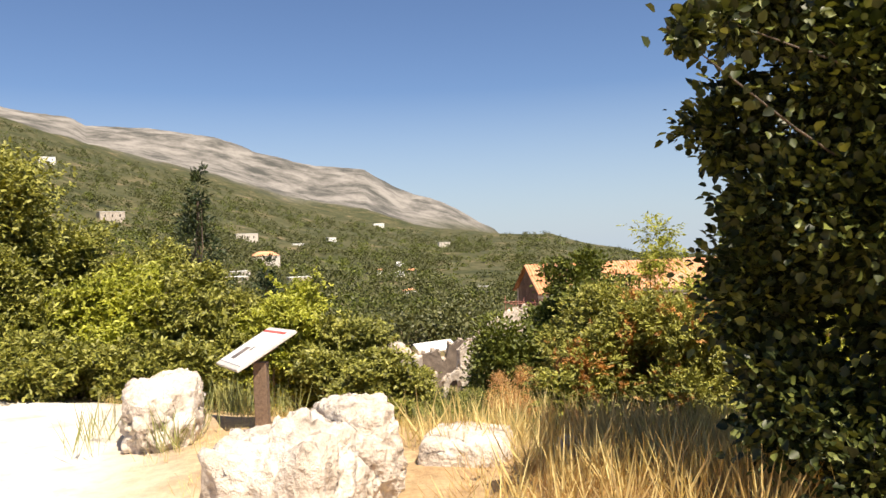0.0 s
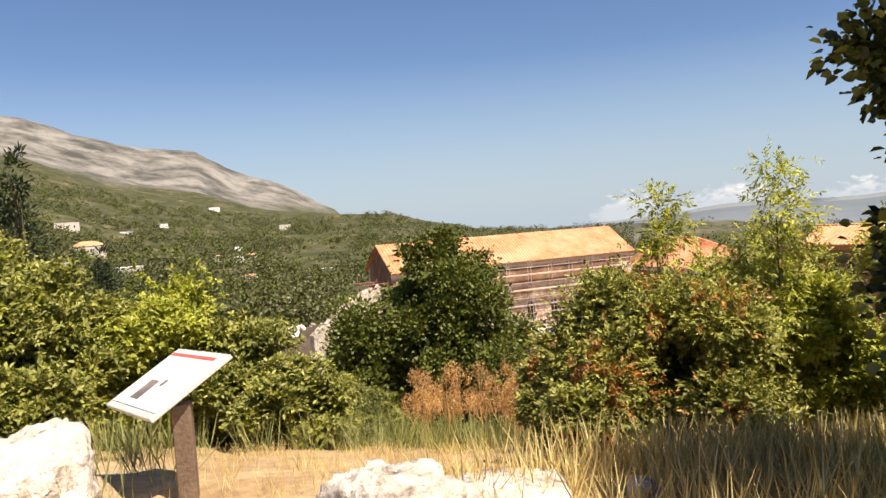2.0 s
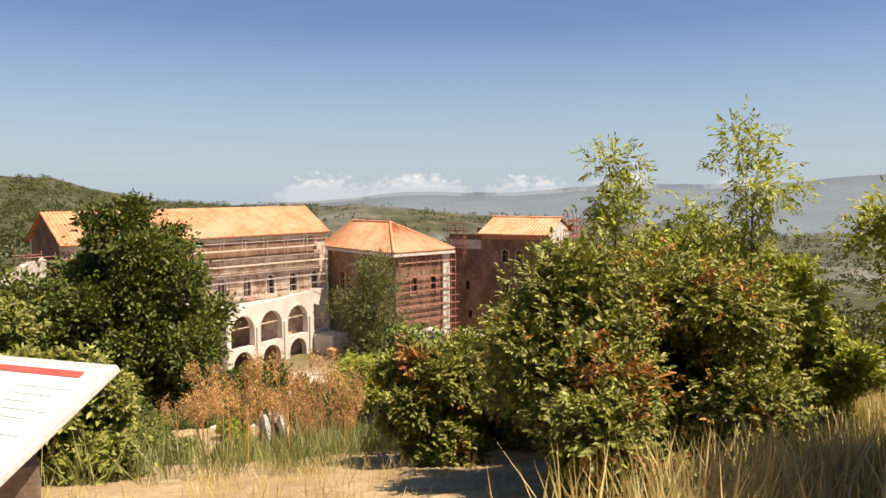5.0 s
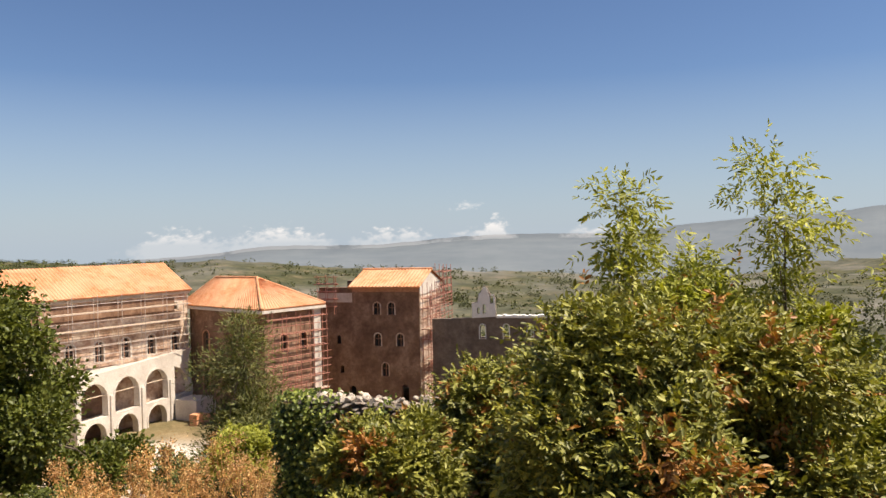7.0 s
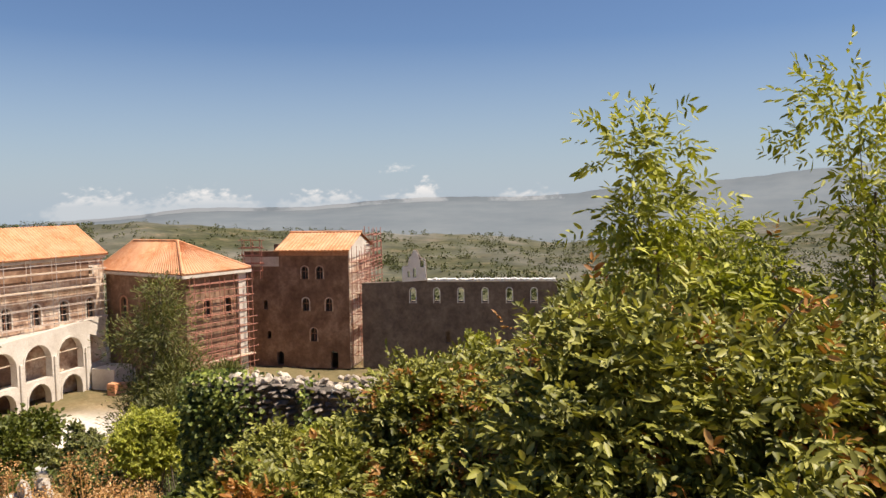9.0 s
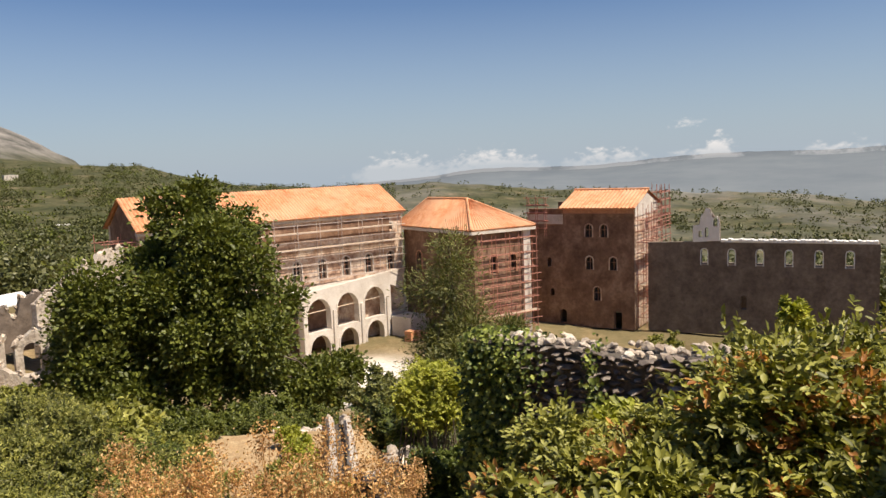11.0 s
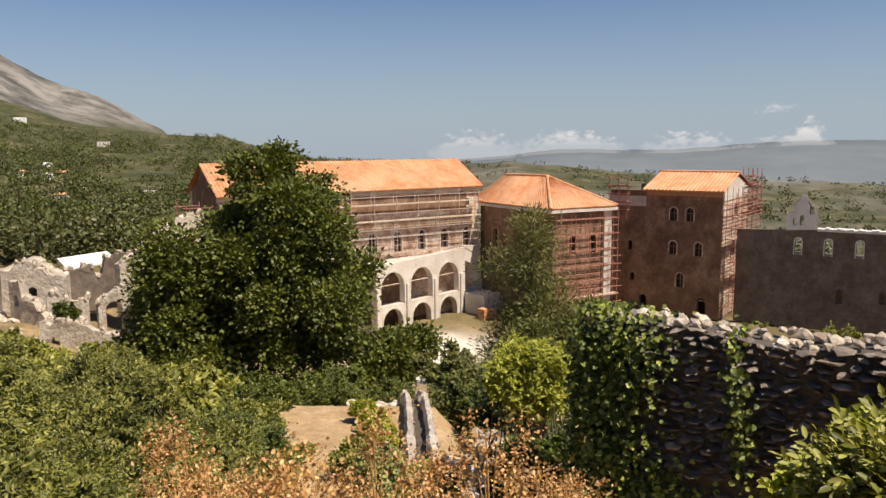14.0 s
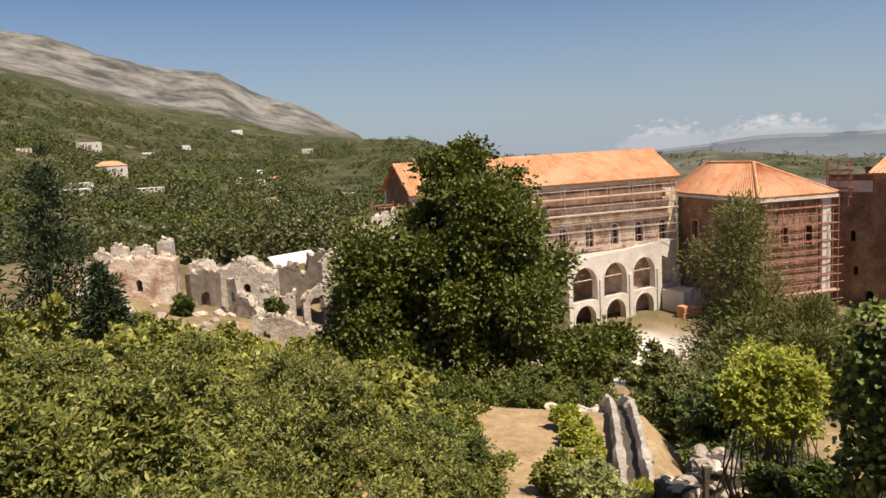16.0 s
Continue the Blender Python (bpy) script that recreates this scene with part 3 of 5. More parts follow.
def ring(bm, s, z, w, h, t, y, depth, arch=True):
    """A raised surround about an opening."""
    o, i = opening(s, z, w + 2 * t, h + t, arch), opening(s, z, w, h, arch)
    n = len(o)
    A = [bm.verts.new((a, y, b)) for a, b in o]
    B = [bm.verts.new((a, y, b)) for a, b in i]
    A2 = [bm.verts.new((a, y + depth, b)) for a, b in o]
    B2 = [bm.verts.new((a, y + depth, b)) for a, b in i]
    for k in range(1, n):
        j = (k + 1) % n
        bm.faces.new((A[k], A[j], B[j], B[k]))
        bm.faces.new((A[k], A2[k], A2[j], A[j]))
        bm.faces.new((B[k], B[j], B2[j], B2[k]))
    return bm


def tiled(name, a, b, c, d, parent, rib=0.42, mat="tile", thick=0.14):
    """A roof slope from eave a-b up to c-d (c over b), with rows of half-round cover tiles running down it."""
    a, b, c, d = (Vector(q) for q in (a, b, c, d))
    nrm = (b - a).cross(d - a).normalized()
    if nrm.z < 0:
        nrm = -nrm
    n = max(2, int((b - a).length / rib))
    V, F = [], []
    steps = 4
    cols = n * steps + 1
    for j in range(cols):
        f = j / (cols - 1)
        ph = (j % steps) / steps
        hgt = 0.0 if ph == 0 else 0.11 * math.sin(math.pi * ph) + 0.01
        e, t = a.lerp(b, f), d.lerp(c, f)
        for k in range(9):
            g = k / 8
            V.append(e.lerp(t, g) + nrm * (hgt + 0.03 * noise.noise(Vector((f * 40, g * 20, a.x)))))
        V.append(e - nrm * thick)
    for j in range(cols - 1):
        for k in range(8):
            q = j * 10 + k
            F.append((q, q + 10, q + 11, q + 1))
        F.append((j * 10 + 9, (j + 1) * 10 + 9, (j + 1) * 10, j * 10))
    return link_mesh(name, V, F, M[mat], parent)


def prism(bm, pts, z0, z1):
    lo = [bm.verts.new((x, y, z0)) for x, y in pts]
    hi = [bm.verts.new((x, y, z1)) for x, y in pts]
    n = len(pts)
    bm.faces.new(lo[::-1])
    bm.faces.new(hi)
    for i in range(n):
        bm.faces.new((lo[i], lo[(i + 1) % n], hi[(i + 1) % n], hi[i]))
    return bm


def window_in(parent, s, z, w, h, y=0.0, surround="plaster", arch=True):
    bm = bmesh.new()
    ring(bm, s, z, w, h, 0.16, y - 0.06, 0.14, arch)
    f = part("window", bm, M[surround], parent)
    # dark sheet behind the opening, painted as the unlit room
    bm = bmesh.new()
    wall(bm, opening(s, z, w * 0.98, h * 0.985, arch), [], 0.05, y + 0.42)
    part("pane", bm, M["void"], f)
    bm = bmesh.new()
    box(bm, s - 0.035, y + 0.34, z, s + 0.035, y + 0.4, z + h * 0.97)
    box(bm, s - w / 2, y + 0.34, z + h * 0.55, s + w / 2, y + 0.4, z + h * 0.55 + 0.07)
    part("bar", bm, M["brick"], f)
    return f


TUBE = None


def tube_part(name, a, b, r, mat, parent):
    """A straight tube on a shared unit mesh."""
    global TUBE
    key = mat
    if TUBE is None:
        TUBE = {}
    if key not in TUBE:
        bm = bmesh.new()
        bmesh.ops.create_cone(bm, cap_ends=True, segments=6, radius1=1, radius2=1, depth=1)
        me = bpy.data.meshes.new("tube")
        bm.to_mesh(me)
        bm.free()
        me.materials.append(M[mat])
        TUBE[key] = me
    a, b = Vector(a), Vector(b)
    o = new(name, TUBE[key])
    o.parent = parent
    q = (b - a).to_track_quat("Z", "Y")
    o.matrix_basis = Matrix.LocRotScale((a + b) / 2, q, (r, r, (b - a).length))
    return o


def scaffold(m, length, z0, z1, depth, label, bay=2.4, lift=2.0, mat="redsteel", r=0.05, planks=(), jitter=0.25):
    root = empty("scaffold", m, label, "scaffold", "scaffolding on the palace")
    g = np.random.default_rng(int(length * 10 + z1 * -7))
    n = max(1, round(length / bay))
    for k in range(n + 1):
        for y in (-0.25, -depth):
            tube_part("standard", (length * k / n, y, z0), (length * k / n, y, z1 + g.uniform(0.2, 1.1)), r, mat, root)
    lv = max(1, int((z1 - z0) / lift))
    for j in range(1, lv + 1):
        z = z0 + j * lift
        for dz in (0, 1.0):
            if z + dz > z1 + 0.5:
                continue
            o = g.uniform(0, jitter * 3, 2)
            tube_part("ledger", (-o[0], -depth, z + dz), (length + o[1], -depth, z + dz), r, mat, root)
        tube_part("ledger", (-0.3, -0.25, z), (length + 0.3, -0.25, z), r, mat, root)
        for k in range(n + 1):
            tube_part("transom", (length * k / n, 0, z), (length * k / n, -depth - 0.2, z), r, mat, root)
        if j in planks:
            bm = bmesh.new()
            for q in range(3):
                box(bm, -0.4, -depth + 0.05 + q * 0.3, z + 0.05, length + 0.4, -depth + 0.31 + q * 0.3, z + 0.1)
            part("platform", bm, M["plank"], root)
    return root


def frame_at(px, py, bearing):
    """Local frame of a building: x along its face to the right, y into it."""
    return pose(px, py, 0, 0, 0, 90 - bearing)


# throne wing: origin at the face's junction end, x runs back along the face to the far gable
WL, WD, EAVE, RIDGE = 35.0, 10.5, -4.2, -0.95
wing_m = frame_at(45.0 - WL * math.sin(radians(80)), 100.8 - WL * math.cos(radians(80)), 80)
wing = empty("palace_wing", wing_m, "long stone palace wing with a terracotta tiled gable roof under repair", "building")
wins = [(WL - 12.6 + k * 3.55, -12.3, 1.15, 2.5) for k in range(-2, 4)]
upper = [(WL - 12.6 + k * 3.55, -6.9, 0.9, 0.9) for k in range(-2, 4)]
bm = bmesh.new()
wall(bm, rect(0, ZB, WL, EAVE), [opening(s, z, w, h) for s, z, w, h in wins] + [opening(s, z, w, h, False) for s, z, w, h in upper], 0.7)
part("wall", bm, M["masonry"], wing)
bm = bmesh.new()
box(bm, 0.02, WD - 0.7, ZB, WL - 0.02, WD, EAVE)
part("wall", bm, M["masonry"], wing)
for x0 in (0, WL - 0.7):
    bm = bmesh.new()
    pts = [(0.71, ZB), (WD - 0.71, ZB), (WD - 0.71, EAVE), (WD / 2, RIDGE - 0.35), (0.71, EAVE)]
    lo = [bm.verts.new((x0, a, b)) for a, b in pts]
    hi = [bm.verts.new((x0 + 0.7, a, b)) for a, b in pts]
    bm.faces.new(lo)
    bm.faces.new(hi[::-1])
    for i in range(5):
        bm.faces.new((lo[i], hi[i], hi[(i + 1) % 5], lo[(i + 1) % 5]))
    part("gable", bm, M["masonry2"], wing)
# floor slab in the same painted interior shade
bm = bmesh.new()
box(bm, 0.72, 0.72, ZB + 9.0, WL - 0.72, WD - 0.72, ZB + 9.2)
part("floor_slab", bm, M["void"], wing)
for s, z, w, h in wins:
    window_in(wing, s, z, w, h)
for s, z, w, h in upper:
    window_in(wing, s, z, w, h, arch=False)
tiled("roof", (-0.4, -0.75, EAVE - 0.25), (WL + 0.4, -0.75, EAVE - 0.25), (WL + 0.4, WD / 2, RIDGE), (-0.4, WD / 2, RIDGE), wing)
tiled("roof", (-0.4, WD + 0.75, EAVE - 0.25), (WL + 0.4, WD + 0.75, EAVE - 0.25), (WL + 0.4, WD / 2, RIDGE), (-0.4, WD / 2, RIDGE), wing)
bm = bmesh.new()
box(bm, -0.3, -0.35, EAVE - 0.75, WL + 0.3, -0.004, EAVE - 0.35, 0.05)
part("cornice", bm, M["plaster"], wing)
# dark strip puts the shadow of the eave into the wall colour
bm = bmesh.new()
box(bm, 8.5, -0.1, EAVE - 3.0, WL - 2.0, -0.004, EAVE - 1.1)
part("band", bm, M["masonry2"], wing, "dark strip of wall below the eave painted as its shadow")
scaffold(wing_m @ Matrix.Translation((9, -0.4, 0)), 25.0, -14.2, -5.0, 1.1, "scaffold of pale tubes and planks along the long wing", 3.1, 2.0, "paletube", 0.04, (3, 4))
scaffold(frame_at(45.0 - (WL + 4.2) * math.sin(radians(80)) , 100.8 - (WL + 4.2) * math.cos(radians(80)) + 4, 80), 4.2, -16.0, -5.5, 4.0, "free-standing scaffold of red tubes by the gable end", 1.4, 1.5, "redsteel", 0.045)

# arcade in front of the wing
AL = 19.5
arc_m = frame_at(45.3 - AL * math.sin(radians(66)), 100.3 - AL * math.cos(radians(66)), 66)
arcade = empty("arcade", arc_m, "pale rendered two-storey arcade with round arches", "arcade")
ups = [(AL - 1.8 - 5.0 * k, -17.9, 3.9, 4.0) for k in range(1, 4)]
lows = [(AL - 1.8 - 5.0 * k, ZB + 0.05, 3.3, 3.3) for k in range(1, 4)]
bm = bmesh.new()
top = [(0, ZB), (AL - 3.2, ZB), (AL - 3.2, -18.4), (AL, -18.4), (AL, -17.0), (AL - 0.9, -15.2), (AL - 0.9, -13.6), (AL - 0.1, -12.2), (0, -13.0)]
holes = [opening(s, z, w, h, True, 14) for s, z, w, h in ups + lows]
holes.append([(AL - 3.5, -17.9), (AL - 0.6, -17.9), (AL - 0.7, -16.8), (AL - 1.4, -15.4), (AL - 2.4, -14.5), (AL - 3.5, -14.1)])
wall(bm, top, holes, 0.8)
part("wall", bm, M["plaster"], arcade)
bm = bmesh.new()
box(bm, 0, 0.8, -13.2, AL - 1.2, 3.2, -12.95)
part("terrace", bm, M["plaster"], arcade)
bm = bmesh.new()
box(bm, 0, 0.8, -18.6, AL - 0.6, 3.2, -18.4)
part("gallery_floor", bm, M["plaster"], arcade)
bm = bmesh.new()
box(bm, 0, 3.2, ZB, AL - 1.2, 3.5, -13.0)
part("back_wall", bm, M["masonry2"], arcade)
for k in range(4):
    s = AL - 4.3 - 5.0 * k
    bm = bmesh.new()
    box(bm, s - 0.22, -0.22, ZB, s + 0.22, 0.004, -15.6, 0.08)
    part("pilaster", bm, M["plaster"], arcade)
for s, z, w, h in ups:
    bm = bmesh.new()
    ring(bm, s, z, w, h, 0.22, -0.07, 0.12)
    part("arch_moulding", bm, M["plaster"], arcade)
    tube_part("tie_rod", (s - 1.9, 0.4, z + 2.4), (s + 1.9, 0.4, z + 2.4), 0.06, "plank", arcade)
for s, z, w, h in lows:
    bm = bmesh.new()
    ring(bm, s, z, w, h, 0.2, -0.07, 0.12)
    part("arch_moulding", bm, M["plaster"], arcade)
landing = empty("stair_landing", arc_m @ Matrix.Translation((AL - 3.9, 0, 0)), "pale rendered stair landing with a low parapet beside the arcade", "landing")
bm = bmesh.new()
box(bm, 0, -3.6, ZB, 3.4, -0.3, -18.3, 0.06)
part("landing_block", bm, M["plaster"], landing)
bm = bmesh.new()
wall(bm, [(3.42, ZB), (8.5, ZB), (8.5, -18.0), (5.6, -18.4), (3.42, -18.9)], [], 0.5, -4.2)
part("parapet_wall", bm, M["plaster"], landing)
# blocks stand in for an unidentified orange thing in the yard
stack = empty("yard_blocks", arc_m @ Matrix.Translation((AL - 6.4, -5.6, -20.9)), "three stepped tile-coloured blocks in the yard", "building materials")
for k in range(3):
    bm = bmesh.new()
    box(bm, k * 1.35, 0, 0, k * 1.35 + 1.2, 1.1, 1.5 - 0.3 * k, 0.05)
    part("pallet_load", bm, M["tile"], stack)

# hipped pavilion at the corner
pav = empty("palace_pavilion", Matrix.Translation((45, 101.5, 0)), "corner pavilion with a hipped terracotta roof behind scaffolding", "building")
PE, PR = -6.6, -3.05
cor = [Vector((0.9, 0.3, 0)), Vector((2.6, -15.2, 0)), Vector((11.0, -14.6, 0)), Vector((12.5, 0.6, 0))]


def pav_wall(a, b, holes, mat):
    d = b - a
    m = Matrix.Translation(a) @ Matrix.Rotation(math.atan2(d.y, d.x), 4, "Z")
    bm = bmesh.new()
    wall(bm, rect(0.0, ZB, d.length, PE), [opening(*h) for h in holes], 0.6)
    w = part("wall", bm, M[mat], pav)
    w.matrix_basis = m
    for s, z, ww, h in holes:
        window_in(w, s, z, ww, h, surround="brick")
    return m


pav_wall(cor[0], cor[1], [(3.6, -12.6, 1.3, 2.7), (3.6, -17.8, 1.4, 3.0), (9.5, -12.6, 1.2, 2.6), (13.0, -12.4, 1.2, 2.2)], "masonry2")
# front face takes the masonry tone darkened for shade
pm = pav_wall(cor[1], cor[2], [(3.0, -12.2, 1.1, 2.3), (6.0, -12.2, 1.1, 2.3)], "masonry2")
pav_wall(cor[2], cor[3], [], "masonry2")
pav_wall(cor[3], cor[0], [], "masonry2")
ra, rb = Vector((3.8, -1.8, PR)), Vector((5.6, -9.0, PR))
ov = [Vector((c.x + (0.8 if c.x > 6 else -0.8), c.y + (0.8 if c.y > -7 else -0.8), PE + 0.05)) for c in cor]
tiled("roof", ov[0], ov[1], rb, ra, pav, 0.45)
tiled("roof", ov[1], ov[2], rb, rb, pav, 0.45)
tiled("roof", ov[2], ov[3], ra, rb, pav, 0.45)
tiled("roof", ov[3], ov[0], ra, ra, pav, 0.45)
for a, b in ((ov[1], rb), (ov[2], rb), (ov[0], ra), (ra, rb)):
    tube_part("hip_tile", a + Vector((0, 0, 0.1)), b + Vector((0, 0, 0.1)), 0.16, "tile", pav)
for a, b in ((ov[0], ov[1]), (ov[1], ov[2])):
    d = b - a
    bm = bmesh.new()
    box(bm, -0.1, 0.0, -0.5, d.length + 0.1, 0.5, -0.16)
    e = part("eave_board", bm, M["plaster"], pav)
    e.matrix_basis = Matrix.Translation(a) @ Matrix.Rotation(math.atan2(d.y, d.x), 4, "Z")
bm = bmesh.new()
box(bm, 11.0 - 0.9, -15.0, ZB, 11.3, -14.64, PE - 0.45, 0.06)
part("corner_pier", bm, M["plaster"], pav, "pale rendered corner pier")
scaffold(Matrix.Translation((45, 101.5, 0)) @ pm @ Matrix.Translation((0.2, -0.3, 0)), 8.6, ZB + 0.5, -7.6, 1.1, "red tube scaffold against the pavilion", 2.1, 1.9, "redsteel", 0.045, (2,))
scaffold(Matrix.Translation((45, 101.5, 0)) @ pm @ Matrix.Translation((-1.2, -1.8, 0)), 5.2, ZB + 0.5, -16.0, 1.2, "low red tube scaffold before the pavilion", 2.0, 1.5, "redsteel", 0.045)

# tower
TW, TD, TE, TR = 10.0, 12.0, -4.9, -2.95
tow_m = frame_at(70.8 - TW * 0.5, 83.1 + TW * 0.866, 150)
tower = empty("palace_tower", tow_m, "square stone tower with a gabled terracotta roof and scaffolded side", "building")
tw = [(3.7, -9.1, 0.95, 1.75), (5.85, -9.1, 0.95, 1.75), (3.75, -13.6, 0.95, 1.8), (7.1, -13.6, 0.95, 1.8), (4.8, -17.9, 0.95, 1.9)]
bm = bmesh.new()
wall(bm, rect(-5.2, ZB, TW, TE - 0.3), [opening(*h) for h in tw] + [opening(7.7, ZB + 0.02, 1.1, 2.6), opening(-2.2, -13.4, 0.6, 1.3), opening(-1.8, -17.6, 0.6, 1.1), opening(-0.2, ZB + 0.4, 1.0, 1.9)], 0.8)
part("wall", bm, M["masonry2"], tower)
for h in tw:
    window_in(tower, *h, surround="masonry")
bm = bmesh.new()
box(bm, -5.3, -0.05, -7.35, -0.05, 0.9, -6.0)
part("parapet", bm, M["plaster"], tower, "pale rendered parapet")
side = Matrix.Translation((TW, 0.002, 0)) @ Matrix.Rotation(radians(90), 4, "Z")
bm = bmesh.new()
wall(bm, [(0, ZB), (TD, ZB), (TD, TE), (TD / 2, TR - 0.25), (0, TE)], [opening(5.5, -14.0, 1.6, 2.7), opening(6.2, -19.2, 1.3, 2.4), opening(5.9, -8.6, 1.3, 1.9), opening(8.5, ZB + 0.05, 1.4, 2.2)], 0.8)
w = part("wall", bm, M["masonry"], tower)
w.matrix_basis = side
for h in ((5.5, -14.0, 1.6, 2.7), (6.2, -19.2, 1.3, 2.4), (5.9, -8.6, 1.3, 1.9)):
    window_in(w, *h)
bm = bmesh.new()
wall(bm, [(0.3, TE - 1.4), (TD - 0.3, TE - 1.4), (TD - 0.3, TE - 0.15), (TD / 2, TR - 0.45), (0.3, TE - 0.15)], [], 0.1, -0.104)
w2 = part("gable_render", bm, M["plaster"], tower, "pale pink render on the gable")
w2.matrix_basis = side
bm = bmesh.new()
box(bm, -5.2, TD - 0.8, ZB, TW - 0.82, TD, TE)
box(bm, -5.2, 0.82, ZB, -4.4, TD - 0.82, -7.4)
part("back_wall", bm, M["masonry2"], tower)
bm = bmesh.new()
box(bm, -0.8, 0.82, -8.0, 0.0, TD - 0.82, TE)
part("side_wall", bm, M["masonry2"], tower)
bm = bmesh.new()
box(bm, 0.02, -0.06, TE - 0.95, TW - 0.02, -0.004, TE - 0.35)
part("band", bm, M["brick"], tower)
tiled("roof", (-0.5, -0.7, TE - 0.2), (TW + 0.35, -0.7, TE - 0.2), (TW + 0.35, TD / 2, TR), (-0.5, TD / 2, TR), tower, 0.5)
tiled("roof", (-0.5, TD + 0.7, TE - 0.2), (TW + 0.35, TD + 0.7, TE - 0.2), (TW + 0.35, TD / 2, TR), (-0.5, TD / 2, TR), tower, 0.5)
tube_part("ridge_tile", (-0.5, TD / 2, TR + 0.1), (TW + 0.4, TD / 2, TR + 0.1), 0.2, "tile", tower)
scaffold(tow_m @ side @ Matrix.Translation((0.2, -0.2, 0)), 12.6, ZB + 0.4, -5.4, 1.4, "red tube scaffold with plank decks on the tower side", 2.5, 1.45, "redsteel", 0.045, (4, 7))
scaffold(tow_m @ side @ Matrix.Translation((9.5, 0.4, 0)), 5.2, -9.0, -3.2, 1.4, "red tubes standing beside the tower gable", 2.6, 1.1, "redsteel", 0.05)
scaffold(tow_m @ Matrix.Translation((-5.0, -0.1, 0)), 2.6, -9.0, -4.0, 0.9, "red tubes above the low parapet", 1.3, 1.1, "redsteel", 0.045)

# roofless wing
RL = 27.0
ruin_m = frame_at(72.4, 82.2, 147)
hall = empty("roofless_wing", ruin_m, "tall roofless grey stone wall with a row of arched windows", "ruin")
rws = [(7.2 + 3.33 * k, -12.6, 0.8, 2.1) for k in range(6)]
rng_r = np.random.default_rng(3)
tops = [(RL, ZB), (RL, -9.6)] + [(RL - 0.9 * k, -9.5 + rng_r.uniform(-0.12, 0.12)) for k in range(1, 20)]
tops = [t for t in tops if t[0] > 9.2 or t[1] == ZB]
GAB = [(9.1, -9.4), (9.05, -6.9), (8.77, -6.3), (8.43, -6.4), (8.32, -6.7), (8.04, -5.8), (7.82, -5.3), (7.43, -5.2), (7.09, -5.9), (6.76, -6.2), (6.54, -7.4), (5.75, -7.5), (5.75, -9.6)]
slits = [opening(6.7, -9.0, 0.4, 0.9), opening(7.5, -9.0, 0.45, 1.3), opening(8.55, -7.6, 0.5, 1.1)]
tops += GAB + [(0, -9.8), (0, ZB)]
bm = bmesh.new()
wall(bm, tops, [opening(*h) for h in rws] + slits + [opening(12.0, -18.2, 0.7, 1.8), opening(16.5, -17.8, 0.6, 1.4)], 0.9)
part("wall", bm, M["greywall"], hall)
for h in rws:
    bm = bmesh.new()
    ring(bm, *h, 0.1, -0.05, 0.2)
    part("window_surround", bm, M["white"], hall)
    tube_part("sill", (h[0] - 0.6, 0.2, h[1] + 0.05), (h[0] + 0.6, 0.2, h[1] + 0.05), 0.09, "plank", hall)
bm = bmesh.new()
for k in range(40):
    s = 9.2 + k * 0.44
    box(bm, s, -0.1, -9.62, s + 0.42, 1.0, -9.3 + 0.15 * rng_r.random(), 0.05)
part("coping", bm, M["white"], hall, "pale lime coping")
bm = bmesh.new()
wall(bm, [(x + (0.03 if x < 7.4 else -0.03), z - 0.03) for x, z in GAB], slits, 0.08, -0.09)
part("gable_render", bm, M["white"], hall, "pale weathered gable fragment")
bm = bmesh.new()
box(bm, 0.2, 9.0, ZB, RL, 9.8, -13.5)
box(bm, RL - 0.9, 0.92, ZB, RL, 9.0, -12.5)
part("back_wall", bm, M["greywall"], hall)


# ---- ruins on the slope below ----
def polar(b, d):
    """A place d metres off at a bearing from the end of the walk."""
    return -0.6 + d * math.sin(radians(b)), 11.1 + d * math.cos(radians(b))


def jagged(s0, s1, levels, seed, step=0.45, rough=0.18):
    """A broken wall top from s1 back to s0: levels are (s, z)."""
    g = np.random.default_rng(seed)
    n = max(3, int((s1 - s0) / step))
    out = []
    for k in range(n, -1, -1):
        s = s0 + (s1 - s0) * k / n
        z = lerp_table(levels, s) + g.uniform(-rough, rough)
        out.append((s, z))
        if 0 < k < n and g.random() < 0.5:
            out.append((s - 0.02, z + g.uniform(-rough, rough) * 1.6))
    return out


def ruin_wall(name, b, d, bearing, length, z0, levels, label, holes=(), thick=0.7, mat="ruin", seed=1, rubble=14):
    x, y = polar(b, d)
    root = empty(name, frame_at(x, y, bearing), label, "ruin", "ruins on the slope")
    bm = bmesh.new()
    wall(bm, [(0, z0), (length, z0)] + jagged(0, length, levels, seed), [opening(*h) for h in holes], thick)
    for v in bm.verts:
        v.co.y += 0.1 * noise.noise(v.co * 0.9)
    part("wall", bm, M[mat], root)
    g = np.random.default_rng(seed + 50)
    for k in range(rubble):
        s = g.uniform(0.1, length - 0.1)
        r = g.uniform(0.16, 0.38)
        m = Matrix.LocRotScale((s, g.uniform(0.1, thick - 0.1), lerp_table(levels, s) + 0.05), Euler(g.uniform(0, 3, 3)), (r * 1.3, r, r * 0.7))
        o = new("coping_stone", ROCKS[k % len(ROCKS)])
        o.parent = root
        o.matrix_basis = m
    return root


